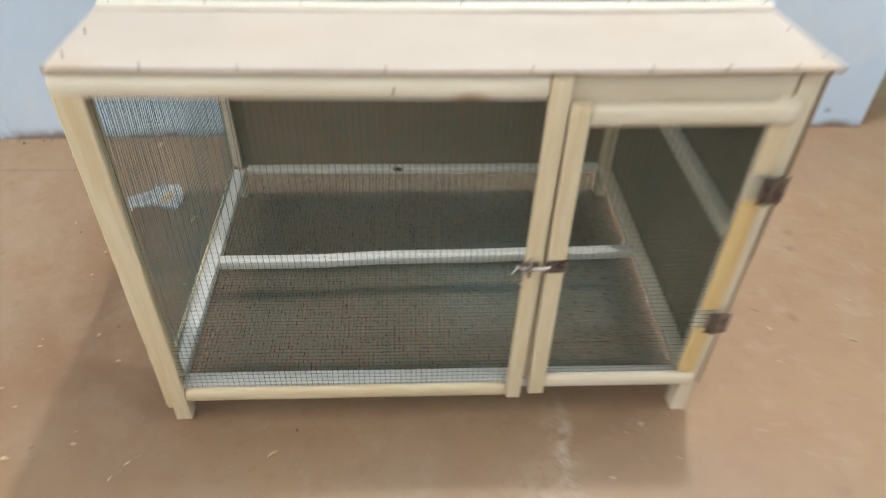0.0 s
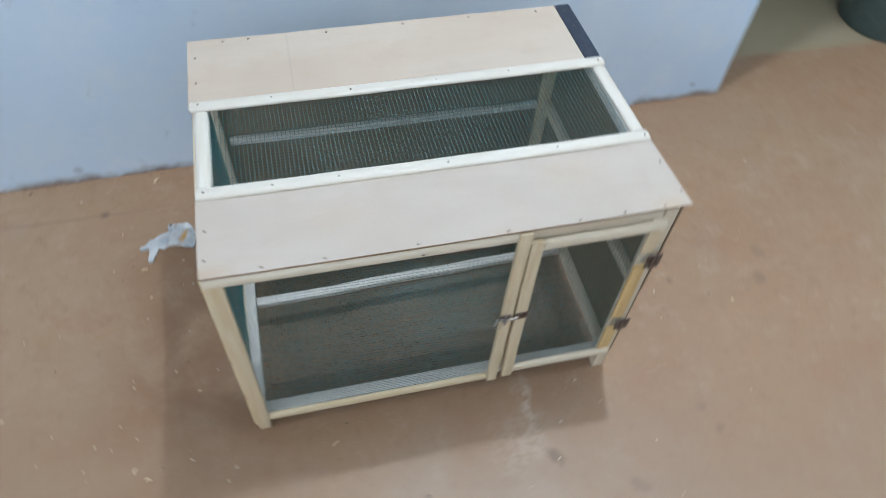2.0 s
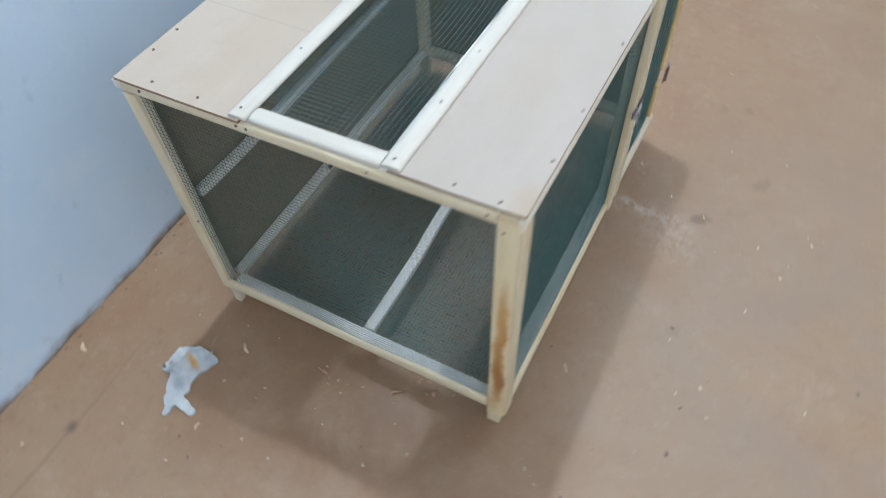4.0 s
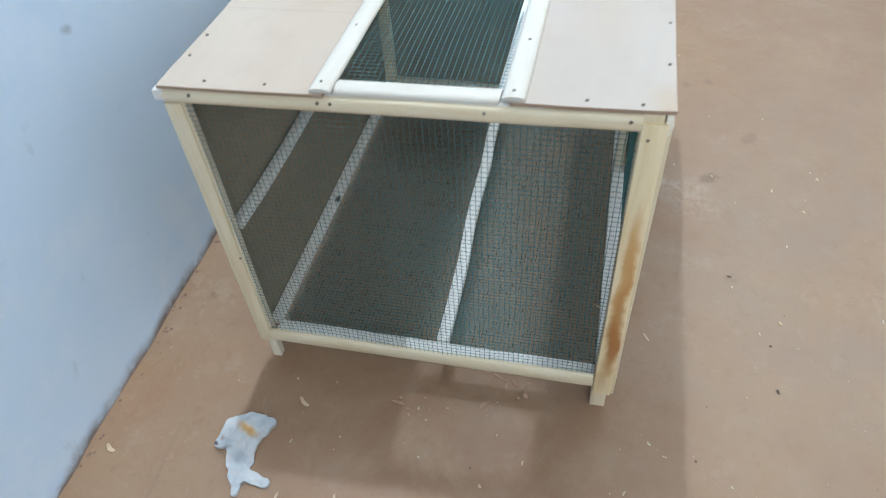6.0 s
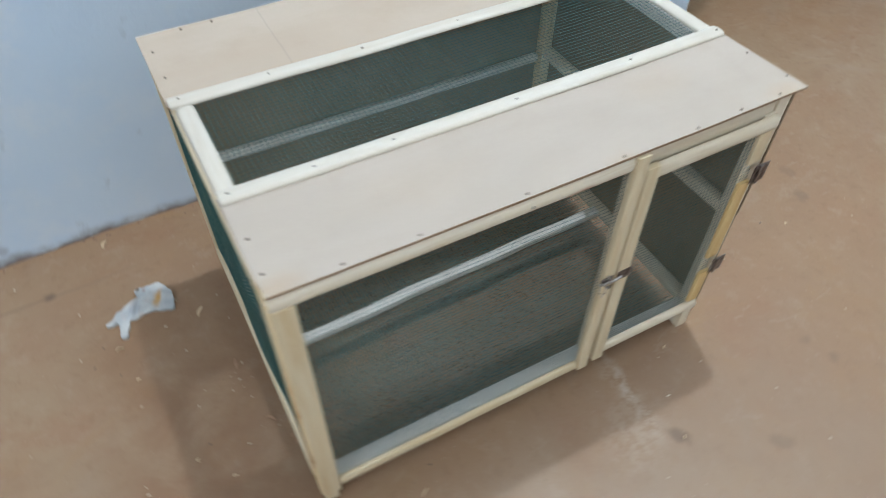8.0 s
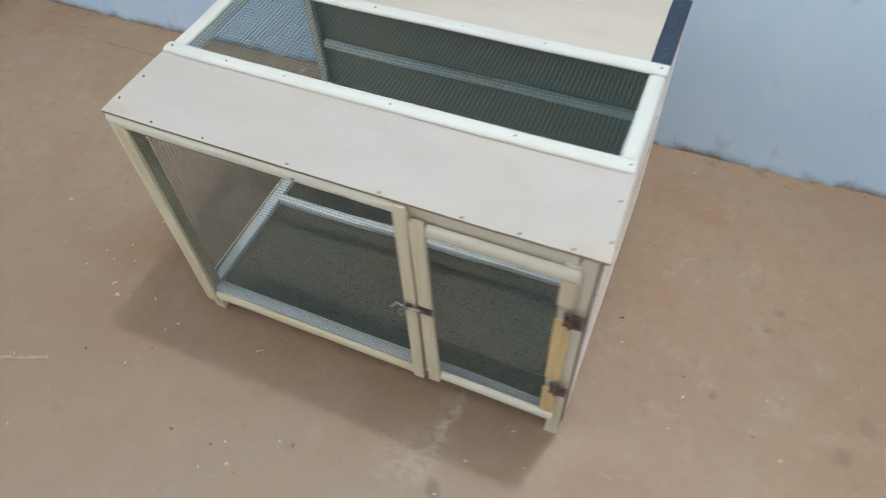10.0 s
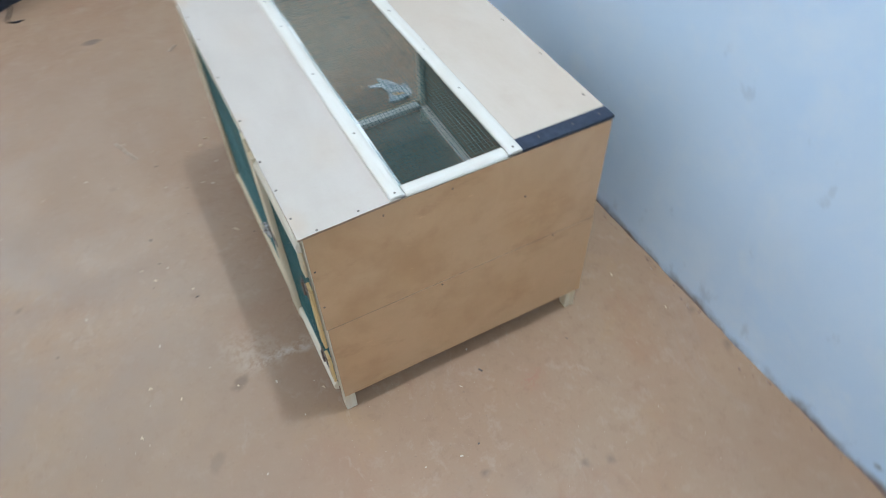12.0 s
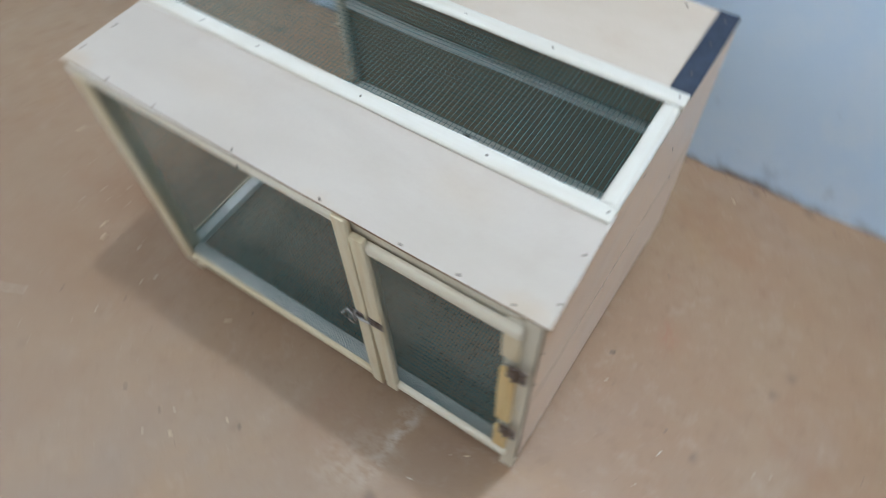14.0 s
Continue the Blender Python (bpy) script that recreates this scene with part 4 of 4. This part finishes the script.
# ---- things on the floor ----
def scrap():
    """A crumpled flat scrap with a broad body, a neck and a forked tail."""
    bm = bmesh.new()
    # each limb runs from one place to another and tapers
    limbs = (((-0.634, 0.664), 0.029, (-0.622, 0.632), 0.027), ((-0.622, 0.640), 0.026, (-0.6075, 0.6065), 0.009), ((-0.630, 0.664), 0.022, (-0.622, 0.668), 0.016),
             ((-0.645, 0.668), 0.022, (-0.664, 0.683), 0.011), ((-0.640, 0.648), 0.034, (-0.688, 0.635), 0.022), ((-0.680, 0.628), 0.012, (-0.686, 0.614), 0.006),
             ((-0.688, 0.635), 0.022, (-0.716, 0.626), 0.013), ((-0.716, 0.626), 0.013, (-0.746, 0.618), 0.006), ((-0.712, 0.616), 0.012, (-0.7195, 0.573), 0.0085))

    def outside(x, y):
        """How far a place lies outside the scrap's outline."""
        best = 1.0
        for (ax, ay), ra, (bx, by), rb in limbs:
            dx, dy = bx - ax, by - ay
            f = min(1.0, max(0.0, ((x - ax) * dx + (y - ay) * dy) / (dx * dx + dy * dy)))
            d = math.hypot(x - ax - f * dx, y - ay - f * dy) - ra - f * (rb - ra)
            k = max(0.0, 0.008 - abs(best - d)) / 0.008
            best = min(best, d) - 0.002 * k * k
        return best + 0.0025 * noise.noise((x * 70, y * 70, 1.0))

    cell = 0.003
    pts = {}

    def vert(i, j, k):
        if (i, j, k) not in pts:
            x, y = -0.80 + i * cell, 0.54 + j * cell
            edge = outside(x, y)
            if any((i + a, j + b) not in full for a in (0, -1) for b in (0, -1)):
                gx, gy = (outside(x + 0.001, y) - outside(x - 0.001, y)) / 0.002, (outside(x, y + 0.001) - outside(x, y - 0.001)) / 0.002
                g = max(0.3, gx * gx + gy * gy)
                x, y = x - gx * edge / g, y - gy * edge / g
            curl = 0.006 * max(0.0, noise.noise((x * 24, y * 24, 8))) * max(0.0, 1 + edge / 0.012)
            z = 0.005 + 0.006 * noise.noise((x * 30, y * 30, 2)) + 0.003 * noise.noise((x * 90, y * 90, 5)) + curl
            pts[i, j, k] = bm.verts.new((x, y, max(z, 0.0025) + 0.0015 if k else 0.0008))
        return pts[i, j, k]

    full = {(i, j) for i in range(80) for j in range(70) if outside(-0.80 + (i + 0.5) * cell, 0.54 + (j + 0.5) * cell) < 0}
    for i, j in sorted(full):
        ring = ((i, j), (i + 1, j), (i + 1, j + 1), (i, j + 1))
        bm.faces.new([vert(*q, 1) for q in ring])
        for (a, b), step in zip(zip(ring, ring[1:] + ring[:1]), ((0, -1), (1, 0), (0, 1), (-1, 0))):
            if (i + step[0], j + step[1]) not in full:
                bm.faces.new((vert(*a, 0), vert(*b, 0), vert(*b, 1), vert(*a, 1)))
    ob = smooth(part("crumpled_scrap", bm, SCRAP), 60)
    return tagged(ob, "crumpled grey scrap with an orange stain lying on the floor", "scrap")


def chip(x, y, length, width, turn, z=0.0, material=None, label="small pale wood shaving lying on the cement floor"):
    length *= 0.75
    bm = bmesh.new()
    steps = 5
    rows = []
    for i in range(steps + 1):
        f = i / steps
        w = 0.7 * width * (0.35 + 0.65 * math.sin(math.pi * min(0.97, 0.12 + f * 0.8)))
        curl = 0.35 * width * math.sin(math.pi * f)
        rows.append([bm.verts.new((length * (f - 0.5), s * w / 2 + 0.2 * width * math.sin(5 * f), curl + h)) for s, h in ((-1, 0.0004), (1, 0.0004), (1, 0.0022), (-1, 0.0022))])
    for a, b in zip(rows, rows[1:]):
        for k in range(4):
            m = (k + 1) % 4
            bm.faces.new((a[k], a[m], b[m], b[k]))
    bm.faces.new(rows[0])
    bm.faces.new(list(reversed(rows[-1])))
    bmesh.ops.recalc_face_normals(bm, faces=bm.faces[:])
    ob = part("wood_chip", bm, material or CHIP)
    ob.matrix_world = pose(x, y, z, 0, 0, turn)
    return tagged(ob, label, "wood chip", "wood chips on the floor")


def crumbs(name, count, material, seed, label, size):
    """Tiny bits strewn over the floor, thicker round the cage."""
    rng = random.Random(seed)
    verts, faces = [], []
    while count:
        x, y = rng.gauss(0.1, 0.85), rng.gauss(-0.1, 0.7)
        if rng.random() < 0.35:
            x, y = -0.63 + rng.gauss(0, 0.14), 0.25 + rng.gauss(0, 0.28)
        if not (-2.0 < x < 2.0 and -2.2 < y < wall_y(x) - 0.02) or (-0.43 < x < 0.42 and 0.02 < y < 0.64 and rng.random() < 0.8):
            continue
        count -= 1
        r, a = rng.uniform(*size), rng.uniform(0, math.pi)
        l = r * rng.uniform(1, 2.6)
        c, s = math.cos(a), math.sin(a)
        base = len(verts)
        for u, v, z in ((-l, -r, 0.0003), (l, -r * 0.6, 0.0003), (l * 0.8, r, 0.0003), (-l, r * 0.7, 0.0003), (rng.uniform(-0.4, 0.4) * l, 0, r * 1.1 + 0.0005)):
            verts.append((x + u * c - v * s, y + u * s + v * c, z))
        faces += [(base, base + 1, base + 4), (base + 1, base + 2, base + 4), (base + 2, base + 3, base + 4), (base + 3, base, base + 4), (base + 3, base + 2, base + 1, base)]
    me = bpy.data.meshes.new(name)
    me.from_pydata(verts, [], faces)
    me.materials.append(material)
    return tagged(new(name, me), label, "debris", kind="stuff")


def wall_foot_crumbs():
    """Flakes of plaster and dirt lying along the foot of the blue wall."""
    rng = random.Random(21)
    verts, faces = [], []
    for _ in range(150):
        x = rng.uniform(-1.9, 1.2)
        y = wall_y(x) - 0.004 - abs(rng.gauss(0, 0.012))
        r = rng.uniform(0.0012, 0.0042)
        base = len(verts)
        for k in range(5):
            a = 2 * math.pi * k / 5 + rng.uniform(-0.4, 0.4)
            verts.append((x + r * rng.uniform(0.7, 1.7) * math.cos(a), y + r * math.sin(a), 0.0004))
        verts.append((x, y, r * rng.uniform(0.5, 1.1)))
        faces += [(base + k, base + (k + 1) % 5, base + 5) for k in range(5)]
    me = bpy.data.meshes.new("plaster_crumbs")
    me.from_pydata(verts, [], faces)
    me.materials.append(RUBBLE)
    return tagged(new("plaster_crumbs", me), "brown crumbs of plaster and dirt along the wall", "debris", kind="stuff")


def twig(x0, y0, x1, y1, r):
    d = Vector((x1 - x0, y1 - y0, 0))
    side = Vector((-d.y, d.x, 0)).normalized()
    pts = [Vector((x0, y0, r * 1.1)) + d * k / 5 + side * 0.0012 * math.sin(k * 1.7) + Vector((0, 0, 0.001 * (k % 2))) for k in range(6)]
    ob = smooth(part("twig", tube(pts, r, 6), TWIG), 60)
    return tagged(ob, "thin dry stick lying on the cement floor", "stick", "sticks on the floor")


def black_bundle():
    """A long heap of black cloth with folds and an uneven hem."""
    bm = bmesh.new()
    nu, nv = 60, 22
    rows = []
    for i in range(nu + 1):
        y = -1.25 + 2.30 * i / nu
        base = -2.10 + 0.06 * abs(y - 0.1) + 0.07 * math.exp(-((y + 0.65) / 0.09) ** 2) + 0.035 * noise.noise((y * 3.5, 1, 0)) + 0.02 * noise.noise((y * 11, 4, 0))
        tall = 0.36 + 0.08 * noise.noise((y * 2, 9, 0))
        row = []
        for j in range(nv + 1):
            a = math.pi * j / nv
            e = min(1.0, 6 * min(i / nu, 1 - i / nu) + 0.05)
            fold = 1 + 0.10 * noise.noise((y * 7, j * 0.35, 3)) + 0.05 * noise.noise((y * 19, j * 0.8, 6))
            x = base - 0.34 * (1 - math.cos(a)) * fold
            z = max(0.0, tall * e * math.sin(a) ** 0.7 * fold)
            row.append(bm.verts.new((x, y, z + 0.001)))
        rows.append(row)
    for a, b in zip(rows, rows[1:]):
        for j in range(nv):
            bm.faces.new((a[j], a[j + 1], b[j + 1], b[j]))
        bm.faces.new((a[0], b[0], b[-1], a[-1]))
    bm.faces.new(rows[0])
    bm.faces.new(list(reversed(rows[-1])))
    bmesh.ops.recalc_face_normals(bm, faces=bm.faces[:])
    ob = smooth(part("black_cloth", bm, CLOTH), 80)
    return tagged(ob, "long heap of black cloth lying on the floor", "cloth")


def bucket(x, y):
    """A dark plastic bucket: tapered wall with thickness, rolled rim and foot ring."""
    bm = bmesh.new()
    n = 40
    profile = ((0.0, 0.012), (0.186, 0.012), (0.190, 0.0), (0.198, 0.0), (0.201, 0.014), (0.212, 0.20), (0.226, 0.44), (0.234, 0.445), (0.236, 0.46), (0.228, 0.468), (0.219, 0.46), (0.205, 0.20), (0.190, 0.022), (0.0, 0.020))
    loops = []
    for r, z in profile:
        loops.append([bm.verts.new((r * math.cos(2 * math.pi * i / n), r * math.sin(2 * math.pi * i / n), z)) for i in range(n)] if r else [bm.verts.new((0, 0, z))])
    for a, b in zip(loops, loops[1:]):
        for i in range(n):
            j = (i + 1) % n
            if len(a) == 1:
                bm.faces.new((a[0], b[j], b[i]))
            elif len(b) == 1:
                bm.faces.new((a[i], a[j], b[0]))
            else:
                bm.faces.new((a[i], a[j], b[j], b[i]))
    bmesh.ops.recalc_face_normals(bm, faces=bm.faces[:])
    ob = smooth(part("plastic_bucket", bm, DRUM), 40)
    ob.location = (x, y, 0)
    return tagged(ob, "dark grey-green plastic bucket standing in the doorway", "bucket")


def cord():
    pts = [(-2.01, -0.56, 0.012), (-1.970, -0.570, 0.005), (-1.939, -0.577, 0.004), (-1.911, -0.587, 0.004), (-1.887, -0.578, 0.004), (-1.870, -0.550, 0.004), (-1.876, -0.527, 0.005)]
    ob = smooth(part("cable", tube(pts, 0.004, 6), CLOTH), 60)
    return tagged(ob, "short black cable lying on the floor by the cloth", "cable")


build_room()
build_cage()
scrap()
black_bundle()
cord()
bucket(2.215, 1.30)
twig(-0.866, -0.322, -0.750, -0.275, 0.0024)
twig(-1.362, 0.000, -1.328, -0.031, 0.003)
for args in ((-0.551, 0.564, 0.036, 0.010, 60), 
             (-0.712, 0.884, 0.032, 0.012, 70), (-0.737, 0.544, 0.022, 0.006, 10), (-0.711, -0.065, 0.018, 0.009, 15), (-0.741, -0.038, 0.018, 0.007, 70),
             (0.408, 0.818, 0.011, 0.006, 0), (-1.057, 0.149, 0.018, 0.006, 20),
             (0.353, -0.023, 0.012, 0.005, 40), (-0.716, 0.445, 0.010, 0.006, 30), (-0.592, 0.138, 0.012, 0.005, 10),
             (-0.649, 0.204, 0.009, 0.006, 70), (0.567, 0.879, 0.010, 0.005, 20), (-0.195, -0.327, 0.012, 0.006, 50), (-0.114, -0.239, 0.009, 0.005, 15),
             (0.215, -0.350, 0.011, 0.005, 0), (0.275, -0.459, 0.010, 0.006, 60), (0.889, 0.127, 0.010, 0.007, 20), (0.150, -0.413, 0.011, 0.006, 80),
             (0.247, -0.213, 0.009, 0.005, 60), (-0.278, -0.066, 0.026, 0.004, 40), (0.400, -0.678, 0.016, 0.006, 10)):
    chip(*args)
# bark-red splinters in the shade of the open side
for args in ((-0.490, 0.223, 0.030, 0.008, -40), (-0.434, 0.176, 0.030, 0.009, 60), (-0.454, 0.151, 0.022, 0.012, 20), (-0.518, 0.387, 0.034, 0.005, 85), (-0.517, 0.380, 0.020, 0.005, 70),
             (-0.426, 0.208, 0.045, 0.005, 65), (-0.444, 0.190, 0.018, 0.006, 10), (-0.432, 0.150, 0.020, 0.005, -30), (-0.418, 0.235, 0.028, 0.004, 80), (-0.463, 0.165, 0.012, 0.006, 50)):
    chip(*args, material=RED_CHIP, label="reddish brown wood splinter lying beside the cage")
chip(-0.277, 0.034, 0.034, 0.005, 72, 0.0722, label="pale wood splinter lying on the cage's floor mesh")
crumbs("sawdust", 105, BITS, 5, "pale sawdust and splinters strewn over the floor", (0.0008, 0.0021))
crumbs("dirt_crumbs", 26, DIRT, 9, "dark crumbs of dirt strewn over the floor", (0.001, 0.003))
wall_foot_crumbs()
